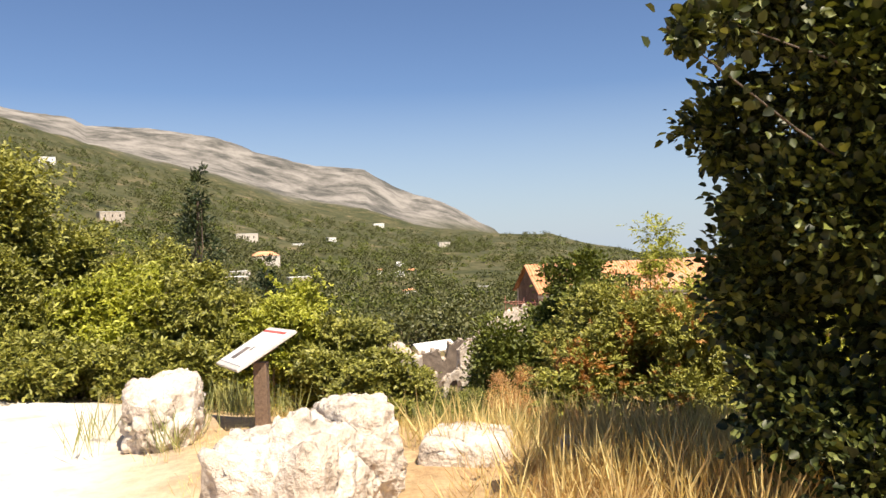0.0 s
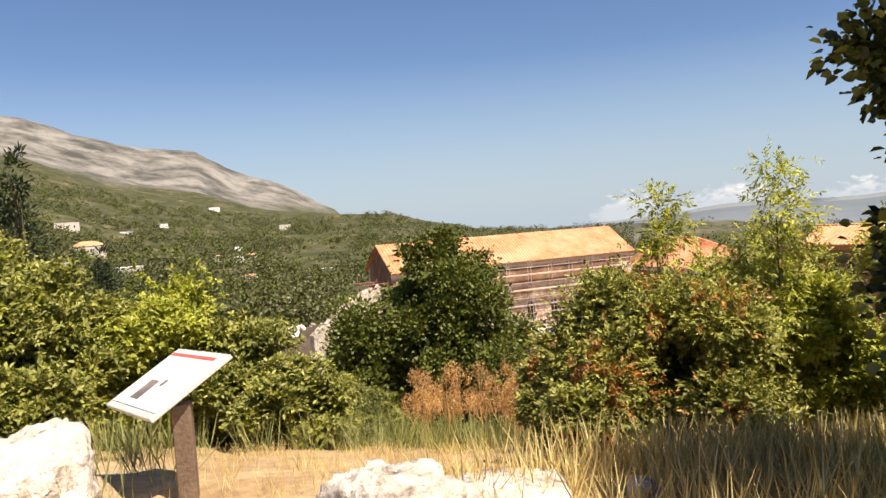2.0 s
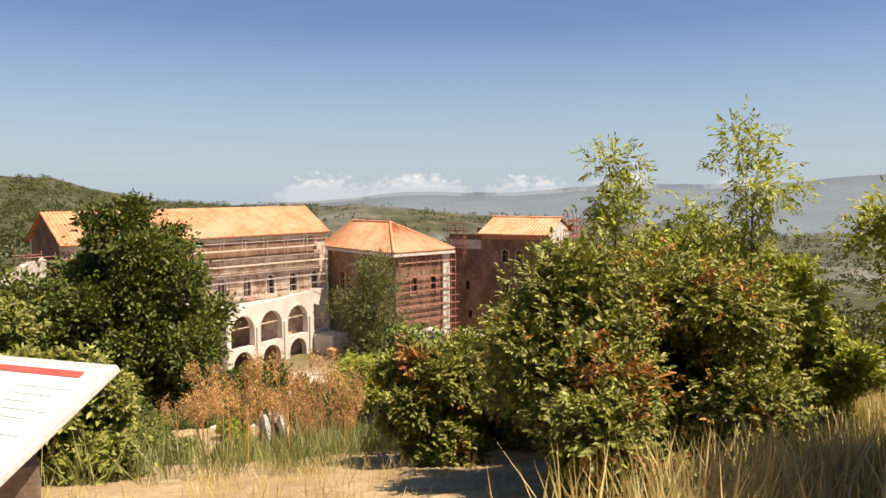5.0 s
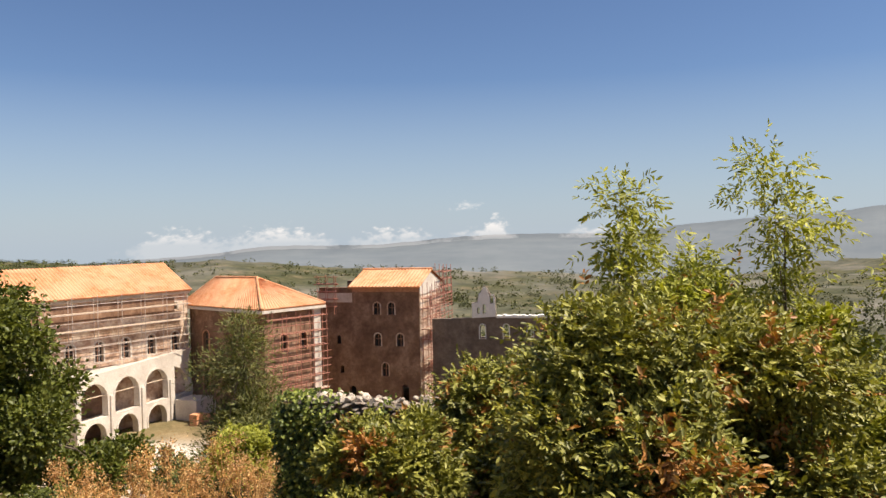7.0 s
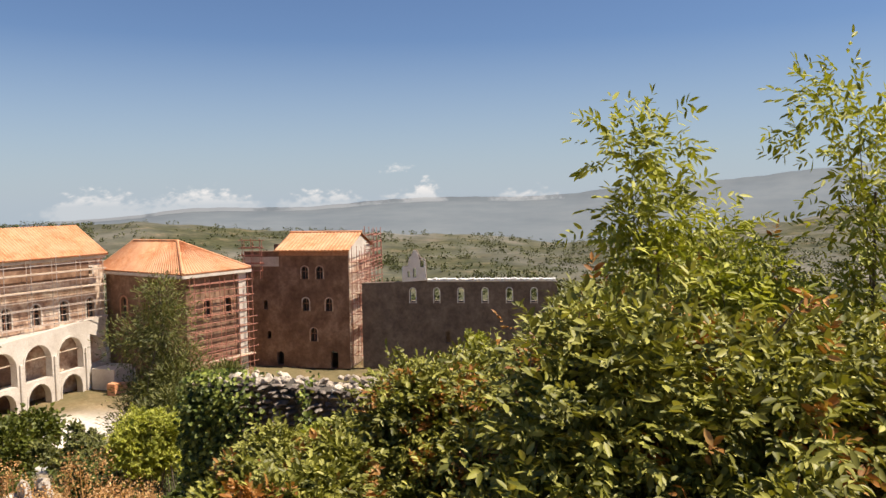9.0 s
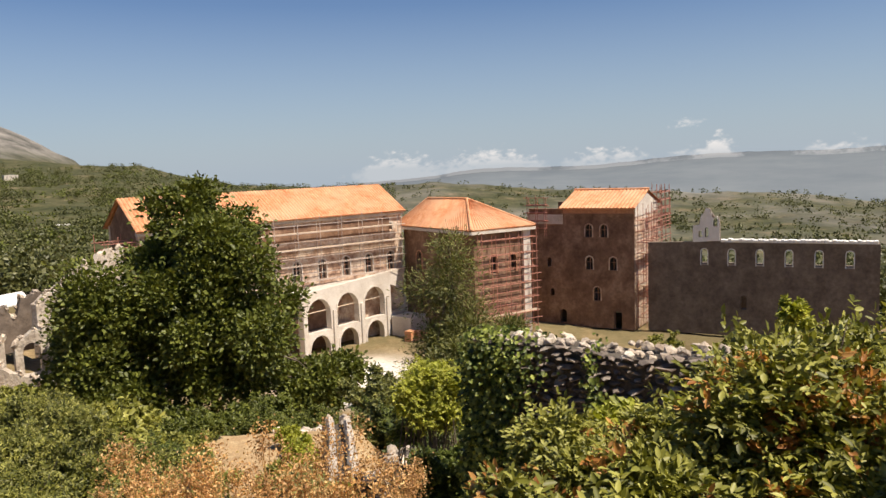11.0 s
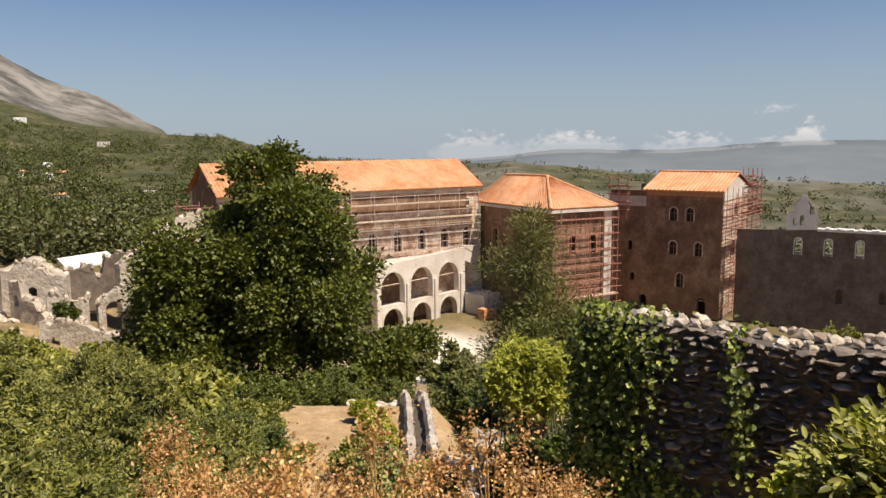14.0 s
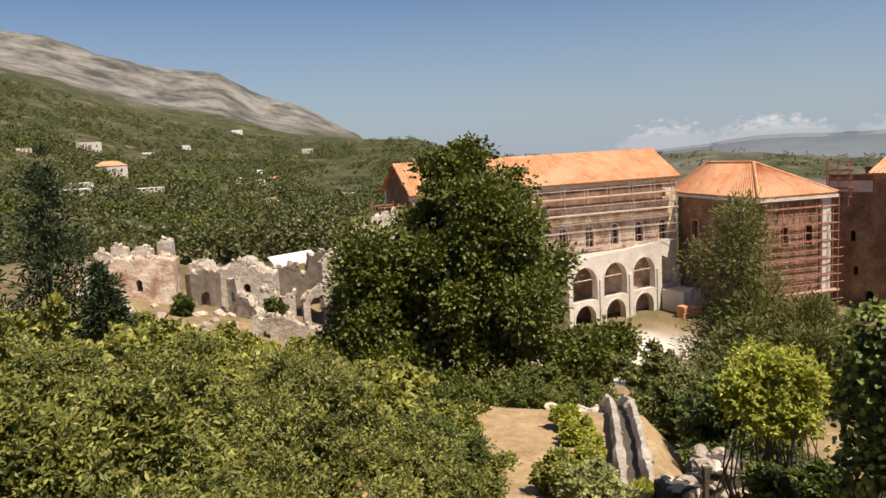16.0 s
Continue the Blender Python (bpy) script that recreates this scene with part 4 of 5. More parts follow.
def rock_mesh(seed, rough=0.35, sub=2, flat=1.0, mat="stone"):
    bm = bmesh.new()
    bmesh.ops.create_icosphere(bm, subdivisions=sub, radius=1)
    off = Vector((seed * 7.3, seed * 3.1, seed))
    for v in bm.verts:
        c = v.co.copy()
        m = max(abs(c.x), abs(c.y), abs(c.z))
        c = c.lerp(c / m * 0.86, 0.6)
        v.co = c * (1 + rough * noise.fractal(c * 1.3 + off, 0.9, 2.1, 4))
        v.co.z *= flat
    me = bpy.data.meshes.new("rock")
    bm.to_mesh(me)
    bm.free()
    me.materials.append(M[mat])
    return me


ROCKS = [rock_mesh(k, 0.55, 2 if k < 4 else 1) for k in range(8)]

ruin_wall("ruined_house", -15.6, 80, 62, 5.0, -13.8, [(0, -9.0), (1.2, -8.2), (3, -8.6), (5, -7.6)], "broken rubble stone house wall with ivy at its foot", [(2.4, -12.0, 0.8, 1.6)], seed=2)
ruin_wall("ruined_tower", -14.2, 76.5, 92, 5.8, -13.4, [(0, -8.3), (0.6, -8.1), (5.0, -8.1), (5.8, -8.3)], "square ruined tower with crenels and reddened masonry", [(2.6, -11.2, 0.55, 1.2)], thick=3.2, mat="masonry", seed=3)
for k, (b, h) in enumerate(((-15.0, -7.4), (-13.9, -7.0), (-12.3, -7.2), (-10.9, -6.7))):
    ruin_wall("merlon", b, 79.5, 92, 1.5, -8.6, [(0, h - 0.3), (0.7, h), (1.5, h - 0.4)], "broken stone merlon on top of the ruined tower", seed=20 + k, rubble=2, thick=1.0)
ruin_wall("ruined_chapel", -8.9, 79, 100, 8.4, -14.2, [(0, -9.4), (1.6, -9.6), (2.0, -10.6), (3.5, -10.2), (4.6, -9.2), (5.4, -9.3), (6.6, -10.3), (8.4, -11.0)], "ruined chapel wall of pale rubble with a small window", [(5.6, -12.6, 0.7, 0.9)], thick=3.5, seed=5)
ruin_wall("ruined_house", -8.9, 76, 45, 3.6, -14.4, [(0, -10.0), (1.6, -9.9), (3.6, -10.5)], "roofless shell with a dark doorway", [(1.6, -14.0, 1.0, 2.0)], seed=6, mat="greywall")
ruin_wall("white_roofed_house", -2.9, 78.5, 74, 5.6, -14.8, [(0, -10.6), (2.4, -10.4), (2.5, -11.4), (3.4, -11.4), (3.5, -9.8), (5.6, -9.4)], "dark ruined house front with broken battlements", [], seed=7, mat="greywall", thick=0.8)
x, y = polar(-2.9, 80)
shed = empty("lean_to_roof", frame_at(x, y, 74), "white sheet roof leaning behind the ruined house", "roof")
bm = bmesh.new()
V = [(0.2, 0, -10.7), (5.0, 0, -10.3), (5.0, 3.6, -9.7), (0.2, 3.6, -10.0)]
vs = [bm.verts.new(v) for v in V] + [bm.verts.new((a, b2, c - 0.12)) for a, b2, c in V]
for f in ((0, 1, 2, 3), (7, 6, 5, 4), (0, 4, 5, 1), (1, 5, 6, 2), (2, 6, 7, 3), (3, 7, 4, 0)):
    bm.faces.new([vs[i] for i in f])
part("sheet", bm, M["white"], shed)
bm = bmesh.new()
for px, py in ((0, 0.3), (5, 0.3), (0, 3.2), (5, 3.2)):
    box(bm, px - 0.08, py - 0.08, -15.0, px + 0.08, py + 0.08, -10.95 if px < 1 else -10.6)
part("frame", bm, M["post"], shed)
ruin_wall("ruined_gatehouse", -1.0, 68.5, 78, 6.2, -16.8, [(0, -12.2), (1.4, -11.3), (2.4, -10.7), (4.2, -10.6), (6.2, -9.2)], "ruined gatehouse wall with a tall dark doorway", [(1.3, -14.8, 1.35, 2.7)], seed=9)
ruin_wall("ruined_rampart", 0.6, 76, 52, 11.0, -15.0, [(0, -10.0), (2, -9.0), (5, -7.4), (8, -6.4), (11, -5.9)], "stepped ruined rampart climbing towards the palace", [], seed=10, rubble=20)
ruin_wall("low_wall", -4.8, 66.5, 112, 8.5, -16.9, [(0, -12.9), (3, -12.9), (5.5, -14.0), (8.5, -14.6)], "low broken rubble wall", [(1.2, -15.5, 0.7, 1.4)], seed=11)
ruin_wall("low_wall", -16.8, 70, 85, 6.0, -14.4, [(0, -12.6), (2.5, -13.2), (6, -13.4)], "low broken rubble wall", [], seed=12)

ruin_wall("ruined_house", -13.6, 73, 150, 4.2, -14.6, [(0, -11.4), (1.8, -12.4), (4.2, -13.4)], "low broken rubble house wall", [], seed=30, rubble=10)
ruin_wall("ruined_house", -6.4, 74, 140, 5.0, -15.6, [(0, -10.6), (1.4, -10.4), (1.6, -11.8), (3.2, -12.4), (5.0, -13.6)], "broken gable of a roofless rubble house", [(0.9, -12.6, 0.6, 1.0)], seed=31, rubble=12)
ruin_wall("ruined_house", -4.2, 73, 82, 3.4, -15.8, [(0, -12.2), (0.8, -11.6), (2.0, -12.8), (3.4, -12.4)], "broken rubble wall with a worn top", [], seed=32, rubble=10)
ruin_wall("low_wall", -11.8, 69, 96, 5.0, -15.2, [(0, -13.4), (2.5, -13.8), (5.0, -13.5)], "low pale rubble wall along the terrace", [], seed=33, rubble=16)
ruin_wall("ruined_house", -16.4, 76, 20, 4.0, -14.0, [(0, -11.6), (1.5, -10.2), (4.0, -9.6)], "leaning fragment of a rubble house wall", [], seed=34, rubble=8)

gs = np.random.default_rng(23)
for k in range(60):
    x, y = polar(gs.uniform(-16, 0.5), gs.uniform(64, 76))
    o = new("fallen_stone", ROCKS[k % 8])
    o.matrix_basis = Matrix.LocRotScale((x, y, ground_at(x, y) + 0.1), Euler(gs.uniform(0, 0.6, 3)), (gs.uniform(0.25, 0.8), gs.uniform(0.25, 0.6), gs.uniform(0.15, 0.4)))
    tagged(o, "pale fallen stone lying among the ruins", "stone", "fallen stones")

# plastered channel and stubs below the path
def ribbon(name, line, half, height, label, mat="ruin"):
    root = empty(name, Matrix.Identity(4), label, "channel")
    for side, nm in ((-1, "channel_wall"), (1, "channel_wall")):
        bm = bmesh.new()
        rings_ = []
        n = 64
        for k in range(n + 1):
            f = k / n * (len(line) - 1)
            i = min(int(f), len(line) - 2)
            p = Vector(line[i]).lerp(Vector(line[i + 1]), f - i)
            d = (Vector(line[i + 1]) - Vector(line[i])).to_2d().normalized()
            nrm = Vector((-d.y, d.x, 0))
            w = 0.12 + 0.07 * noise.noise(p * 2.6)
            c = p + nrm * side * half
            j = 0.1 * noise.noise(p * 1.3) + 0.06 * noise.noise(p * 4.7 + Vector((side, 0, 0)))
            rings_.append([bm.verts.new(c + nrm * w * a + Vector((0, 0, h))) for a, h in ((-1, -height), (-1, j), (-0.5, j + 0.12), (0.5, j + 0.12), (1, j), (1, -height))])
        for a, b2 in zip(rings_, rings_[1:]):
            for q in range(5):
                bm.faces.new((a[q], b2[q], b2[q + 1], a[q + 1]))
        bm.faces.new(rings_[0])
        bm.faces.new(rings_[-1])
        part(nm, bm, M[mat], root)
    bm = bmesh.new()
    prev = None
    for p in line:
        cur = [bm.verts.new((p[0] + a * half, p[1], p[2] + h)) for a, h in ((-1, -height), (-1, -0.3), (1, -0.3), (1, -height))]
        if prev:
            for q in range(3):
                bm.faces.new((prev[q], cur[q], cur[q + 1], prev[q + 1]))
        prev = cur
    part("channel_bed", bm, M["core"], root)
    g4 = np.random.default_rng(8)
    for k in range(90):
        i = int(g4.integers(0, len(line) - 1))
        p = Vector(line[i]).lerp(Vector(line[i + 1]), g4.random())
        o = new("stone", ROCKS[k % 8])
        o.parent = root
        o.matrix_basis = Matrix.LocRotScale(p + Vector((g4.choice((-1, 1)) * (half + g4.uniform(-0.04, 0.1)), 0, g4.uniform(-0.5, 0.02))), Euler(g4.uniform(0, 3, 3)), (g4.uniform(0.1, 0.2), g4.uniform(0.1, 0.17), g4.uniform(0.08, 0.13)))
    return root


ribbon("water_channel", [(10.5, 38.4, -9.4), (9.65, 36, -8.4), (8.6, 33, -7.5), (7.3, 29.5, -6.95), (5.95, 26, -6.55), (5.3, 24.2, -6.5)], 0.3, 1.5, "pale plastered stone channel curving down the slope")


def rubble_pier(x, y, z0, z1, w, label, seed):
    root = empty("wall_stub", Matrix.Translation((x, y, z0)), label, "ruin", "ruins on the slope")
    g = np.random.default_rng(seed)
    h = z1 - z0
    bm = bmesh.new()
    box(bm, -w * 0.4, -w * 0.3, 0, w * 0.4, w * 0.3, h * 0.96)
    part("core", bm, M["core"], root)
    for k in range(70):
        z = g.uniform(0, h)
        taper = 1 - 0.3 * z / h
        a = g.uniform(0, 2 * math.pi)
        m = Matrix.LocRotScale((math.cos(a) * w * 0.45 * taper, math.sin(a) * w * 0.36 * taper, z), Euler((g.normal() * 0.2, g.normal() * 0.2, a)), (g.uniform(0.12, 0.24), g.uniform(0.12, 0.24), g.uniform(0.07, 0.13)))
        o = new("stone", ROCKS[k % 8])
        o.parent = root
        o.matrix_basis = m
    return root


gs = np.random.default_rng(19)
for k in range(26):
    x, y = gs.uniform(7.6, 11.2), gs.uniform(35.4, 37.6)
    o = new("fallen_stone", ROCKS[k % 8])
    o.matrix_basis = Matrix.LocRotScale((x, y, ground_at(x, y) + 0.06), Euler(gs.uniform(0, 0.5, 3)), (gs.uniform(0.2, 0.5), gs.uniform(0.2, 0.4), gs.uniform(0.1, 0.22)))
    tagged(o, "pale fallen stone at the edge of the terrace", "stone", "fallen stones")


rubble_pier(7.3, 25.0, -8.6, -5.75, 1.2, "rough rubble stub of a fallen wall", 4)
rubble_pier(6.0, 24.2, -8.4, -5.75, 0.9, "rough rubble stub of a fallen wall", 5)
rubble_pier(5.4, 21.6, -7.2, -5.3, 0.9, "rough rubble stub of a fallen wall", 6)

# ---- ivy-grown garden wall ----
W0, W1 = Vector((6.2, 19.35, 0)), Vector((12.6, 8.4, 0))
WDIR = (W1 - W0).normalized()
WLEN = (W1 - W0).length
garden_m = Matrix.Translation(W0) @ Matrix.Rotation(math.atan2(WDIR.y, WDIR.x), 4, "Z")
garden = empty("garden_wall", garden_m, "thick dry rubble stone wall overgrown with ivy", "wall")


def wall_top(s):
    return -1.4 + 0.015 * s + 0.06 * math.sin(s * 1.7) - 0.1 * max(0, s - 9) / 3


bm = bmesh.new()
wall(bm, [(0.12, -6.4), (WLEN, -6.4)] + [(WLEN - 0.12 - (WLEN - 0.24) * k / 20, wall_top(WLEN - WLEN * k / 20) - 0.28) for k in range(21)], [], 0.72)
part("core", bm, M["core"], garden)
g = np.random.default_rng(11)
count = 0
joined, caps = [], []
z = -6.1
row = 0
while z < -0.9:
    hgt = g.uniform(0.04, 0.095)
    s = g.uniform(0, 0.2)
    while s < WLEN - 0.1:
        ln = g.uniform(0.1, 0.36)
        if z + hgt * 0.6 < wall_top(s) - 0.2 and not (-4.02 < z < -3.84):
            m = Matrix.LocRotScale((s + ln / 2, -0.02 + g.uniform(-0.08, 0.08), z + hgt / 2 + g.uniform(-0.02, 0.02)), Euler((g.normal() * 0.14, g.normal() * 0.09, g.normal() * 0.14)), (ln * 0.5, 0.15, hgt * 0.46))
            joined.append(((z > -4.6) and s < 9.0, m))
        s += ln + 0.045
    z += hgt + 0.035
s = 0.0
while s < WLEN:
    for row in range(3):
        r = g.uniform(0.05, 0.12)
        m = Matrix.LocRotScale((s + g.uniform(-0.1, 0.1), 0.08 + row * 0.25 + g.uniform(-0.06, 0.06), wall_top(s) - 0.22 + g.uniform(-0.05, 0.07)), Euler(g.normal(size=3) * 0.35), (r * 1.15, r * 0.9, r * 0.62))
        caps.append(m)
    s += 0.17
singles = [m for near, m in joined if near]
g.shuffle(singles)
singles, more = singles[:300], singles[300:]
SLABS = [rock_mesh(40 + k, 0.5, 1, 1.0, "wallstone") for k in range(8)]
for k, m in enumerate(singles):
    o = new("stone", SLABS[k % 8])
    o.parent = garden
    o.matrix_basis = m


def joined_stones(name, ms, mat):
    V, F = [], []
    for k, m in enumerate(ms):
        me = ROCKS[4 + k % 4]
        b0 = len(V)
        V += [m @ v.co for v in me.vertices]
        F += [[b0 + i for i in p.vertices] for p in me.polygons]
    return tagged(link_mesh(name, V, F, M[mat], garden), kind="stuff")


joined_stones("rubble", more + [m for near, m in joined if not near], "wallstonejoin")
joined_stones("capping", caps, "stonejoin")


def ivy(parent, spots, n, size, mat, name="ivy"):
    C, D = [], []
    for s, z, rs, rz in spots:
        k = int(n * rs * rz)
        a = rng.normal(size=(k, 2)) * 0.5
        y = -0.2 - np.abs(rng.normal(size=k)) * 0.08
        zz = z + a[:, 1] * rz
        over = zz > -1.6
        y = np.where(over, rng.uniform(-0.3, 0.55, k), y)
        zz = np.where(over, -1.58 + rng.random(k) * 0.2, zz)
        C.append(np.stack([np.maximum(s + a[:, 0] * rs, -0.12 - 0.25 * rng.random(k)), y, zz], 1))
        D.append(np.stack([rng.normal(size=k) * 0.6, -0.7 + rng.normal(size=k) * 0.4, -0.5 + rng.normal(size=k) * 0.5], 1))
    return leaf_mesh(name, np.concatenate(C), np.concatenate(D), size, mat, parent, 0.95, facing=(0.2, -0.9, 0.6), loose=0.4)


ivy(garden, [(0.15, -2.0, 0.5, 1.2), (0.55, -1.9, 0.8, 0.7), (0.35, -2.8, 0.6, 1.4), (0.15, -3.6, 0.7, 1.5), (0.6, -4.4, 1.1, 0.9), (1.5, -4.6, 1.2, 0.7), (2.2, -1.9, 0.14, 0.6), (2.3, -2.6, 0.18, 0.6), (2.35, -3.2, 0.16, 0.5), (3.4, -4.2, 0.9, 0.5), (4.3, -2.2, 0.22, 1.0), (4.5, -3.2, 0.3, 0.7), (5.2, -4.4, 1.4, 0.6), (7.2, -4.0, 1.5, 0.9), (8.5, -3.8, 1.6, 0.8)], 1150, 0.085, M["ivy"])

# ---- rocks by the path ----
def boulder(x, y, z, sx, sy, sz, rot, seed, label, rough=0.22):
    bm = bmesh.new()
    bmesh.ops.create_icosphere(bm, subdivisions=5, radius=1)
    off = Vector((seed * 5.1, seed * 2.3, seed * 0.7))
    for v in bm.verts:
        c = v.co.copy()
        m = max(abs(c.x), abs(c.y), abs(c.z))
        c = c.lerp(c / m * 0.9, 0.58)
        q = c + 0.25 * Vector((noise.noise(c * 2.3 + off), noise.noise(c * 2.3 - off), noise.noise(c * 2.7 + off * 2)))
        crack = max(0.0, 1 - 7 * abs(noise.noise(Vector((q.x, q.y, q.z * 1.7)) * 1.7 + off))) + 0.6 * max(0.0, 1 - 6 * abs(noise.noise(q * 3.6 - off)))
        pits = max(0.0, noise.noise(q * 6.5 + off) - 0.2)
        crack, pits = crack * rough / 0.22, pits * rough / 0.22
        k = 1 + rough * 0.8 * noise.fractal(c * 1.4 + off, 0.85, 2.1, 7) - 0.11 * crack - 0.14 * pits
        v.co = Vector((c.x * sx, c.y * sy, c.z * sz)) * k
    ob = part("boulder", bm, M["rock"], None)
    ob.matrix_basis = Matrix.Translation((x, y, z)) @ Matrix.Rotation(radians(rot), 4, "Z")
    for p in ob.data.polygons:
        p.use_smooth = True
    return tagged(ob, label, "rock", "boulders edging the path")


boulder(-3.88, 6.75, 0.62, 0.34, 0.55, 0.38, 12, 1, "squared pale limestone block beside the path")
boulder(-2.28, 4.15, 0.55, 0.42, 0.42, 0.62, -10, 2, "large weathered pale limestone boulder", 0.24)
boulder(-2.02, 4.9, 0.76, 0.24, 0.36, 0.36, 30, 3, "tall pale limestone block with worn edges", 0.16)
boulder(-1.3, 5.75, 0.42, 0.36, 0.4, 0.27, -14, 5, "low flat pale boulder at the edge of the grass", 0.07)
boulder(-2.75, 4.5, 0.46, 0.22, 0.3, 0.14, 40, 7, "low pale rock lying half in the path", 0.14)
boulder(-0.55, 5.75, 0.45, 0.09, 0.08, 0.14, 10, 6, "small upright pale stone in the grass")


# ---- information board ----
def info_board():
    c = Vector((-3.19, 7.16, 1.145))
    xa = Vector((0.42, -0.82, 0.045)).normalized()
    ya = Vector((0.41, 0.35, 0.287))
    ya = (ya - xa * ya.dot(xa)).normalized()
    za = xa.cross(ya)
    if za.z < 0:
        za = -za
    m = Matrix((xa, ya, za)).transposed().to_4x4()
    base = ground_at(-3.06, 6.86)
    root = empty("information_board", Matrix.Translation((c.x, c.y, base)), "white printed information board on a brown wooden post", "sign")
    loc = Matrix.Translation((0, 0, c.z - base)) @ m

    def flat(name, x0, y0, x1, y1, z0, z1, mat, parent=root, bev=0.0, label=""):
        bm = bmesh.new()
        box(bm, x0, y0, z0, x1, y1, z1, bev)
        o = part(name, bm, M[mat], parent, label)
        if parent is root:
            o.matrix_basis = loc
        return o
    w, h = 0.46, 0.305
    flat("tray", -w, -h, w, h, -0.03, 0.0, "panelframe", bev=0.006, label="pale grey board tray")
    pr = flat("print", -w + 0.03, -h + 0.05, w - 0.03, h - 0.035, 0.002, 0.006, "panel")
    flat("title_band", -w + 0.05, h - 0.085, w - 0.1, h - 0.055, 0.0062, 0.0085, "red", pr)
    flat("picture", -0.2, -0.2, -0.05, -0.02, 0.0062, 0.008, "ink", pr, label="brown printed picture of a ruin")
    flat("picture", -0.26, 0.06, -0.2, 0.18, 0.0062, 0.008, "greyink", pr)
    flat("picture", 0.02, -0.06, 0.07, 0.0, 0.0062, 0.008, "ink", pr)
    for k in range(9):
        flat("text_line", 0.1, 0.16 - k * 0.035, 0.38 - 0.06 * (k % 3), 0.168 - k * 0.035, 0.0062, 0.0078, "greyink", pr)
    bm = bmesh.new()
    box(bm, 0.07, -0.36, -0.25, 0.185, -0.24, c.z - base - 0.0, 0.008)
    for v in bm.verts:
        if v.co.z > 0.3:
            v.co.z = c.z - base - 0.1 + 0.0
    part("post", bm, M["post"], root)
    for dx in (-0.03, 0.03):
        flat("bracket", 0.3 + dx - 0.012, -0.12, 0.3 + dx + 0.012, 0.12, -0.06, -0.031, "post")
    return root


info_board()

# ---- plants ----
BUSH = "leafy green bush with reddened sprays beside the path"


def lobes(n, cx, cy, cz, rx, ry, rz, r, seed):
    g2 = np.random.default_rng(seed)
    out = []
    for _ in range(n):
        v = g2.normal(size=3)
        v /= np.linalg.norm(v)
        k = g2.uniform(0.35, 0.95)
        s = r * g2.uniform(0.65, 1.25)
        out.append((cx + v[0] * rx * k, cy + v[1] * ry * k, cz + v[2] * rz * k, s, s, s * 0.85))
    return out


def shrub(name, x, y, top, rx, ry, leaf, size, per, label, n=7, seed=1, mats=None, twigs=5, group="bushes on the slope", r=None, z=None, width=0.5, core=0.35, cat="bush", leaflets=2, whorl=True, spread=0.36):
    z0 = ground_at(x, y) if z is None else z
    h = top - z0
    rr = r or min(rx, ry) * 0.5
    ll = lobes(n * 3, 0, 0, h * 0.48, rx - rr * 0.3, ry - rr * 0.3, h * 0.48, rr * 0.55, seed)
    return plant(name, x, y, z0, ll, leaf, size, int(per * 0.2), label, cat, group, mats=mats, width=width, core=0.2, stems=n * 3, spread=spread, shoots=n * twigs, leaflets=leaflets, whorl=whorl)


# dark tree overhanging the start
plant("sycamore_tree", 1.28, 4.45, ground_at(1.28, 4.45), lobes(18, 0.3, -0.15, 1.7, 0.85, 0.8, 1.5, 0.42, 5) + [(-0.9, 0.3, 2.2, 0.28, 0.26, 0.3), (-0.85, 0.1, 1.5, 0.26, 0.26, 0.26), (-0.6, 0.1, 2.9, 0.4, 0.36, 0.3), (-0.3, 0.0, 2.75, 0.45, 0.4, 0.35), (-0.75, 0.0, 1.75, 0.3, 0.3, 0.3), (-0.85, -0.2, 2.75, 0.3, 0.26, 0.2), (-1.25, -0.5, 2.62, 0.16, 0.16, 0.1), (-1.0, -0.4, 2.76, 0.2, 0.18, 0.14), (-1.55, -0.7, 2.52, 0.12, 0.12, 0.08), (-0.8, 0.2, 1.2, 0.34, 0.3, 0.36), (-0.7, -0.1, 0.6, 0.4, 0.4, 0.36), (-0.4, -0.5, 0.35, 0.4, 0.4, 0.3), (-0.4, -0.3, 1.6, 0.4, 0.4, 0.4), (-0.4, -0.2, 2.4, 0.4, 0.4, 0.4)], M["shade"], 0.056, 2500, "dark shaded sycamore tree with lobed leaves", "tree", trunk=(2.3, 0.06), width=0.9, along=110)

# main bush and its neighbours
mb = plant("bush", 0.35, 7.25, ground_at(0.35, 7.25), lobes(36, 0.1, 0.05, 0.68, 1.05, 0.9, 0.64, 0.25, 12) + lobes(24, 1.5, 0.8, 0.85, 1.0, 0.8, 0.68, 0.25, 13), M["bush"], 0.037, 1050, BUSH, "bush", "bushes on the slope", stems=110, mats=(M["bush_red"], 0.1), width=0.46, core=0.2, spread=0.36, shoots=70, leaflets=3)
mats_s = [((0.27, 0.42), 2.2, 0.13), ((0.96, -0.15), 2.36, 0.19), ((1.2, 0.4), 1.75, 0.15), ((1.36, -0.93), 1.9, 0.15), ((0.6, 0.2), 1.7, 0.17)]
for k, ((dx, dy), top, r) in enumerate(mats_s):
    x, y = 0.35 + dx, 7.25 + dy
    z0 = ground_at(x, y)
    h = top - z0
    plant("sapling", x, y, z0, [(0.02 * i, 0.03 * i, h * f, r * q, r * q, r * 0.8) for i, (f, q) in enumerate(((0.5, 1.2), (0.62, 1.1), (0.74, 0.6), (0.83, 1.3), (0.94, 0.9)))], M["bright"], 0.042, 120, "slender sapling with narrow bright leaves rising from the bush", "sapling", "saplings in the bush", trunk=(h * 0.8, 0.011), width=0.36, spread=0.6, droop=0.3, leaflets=3)
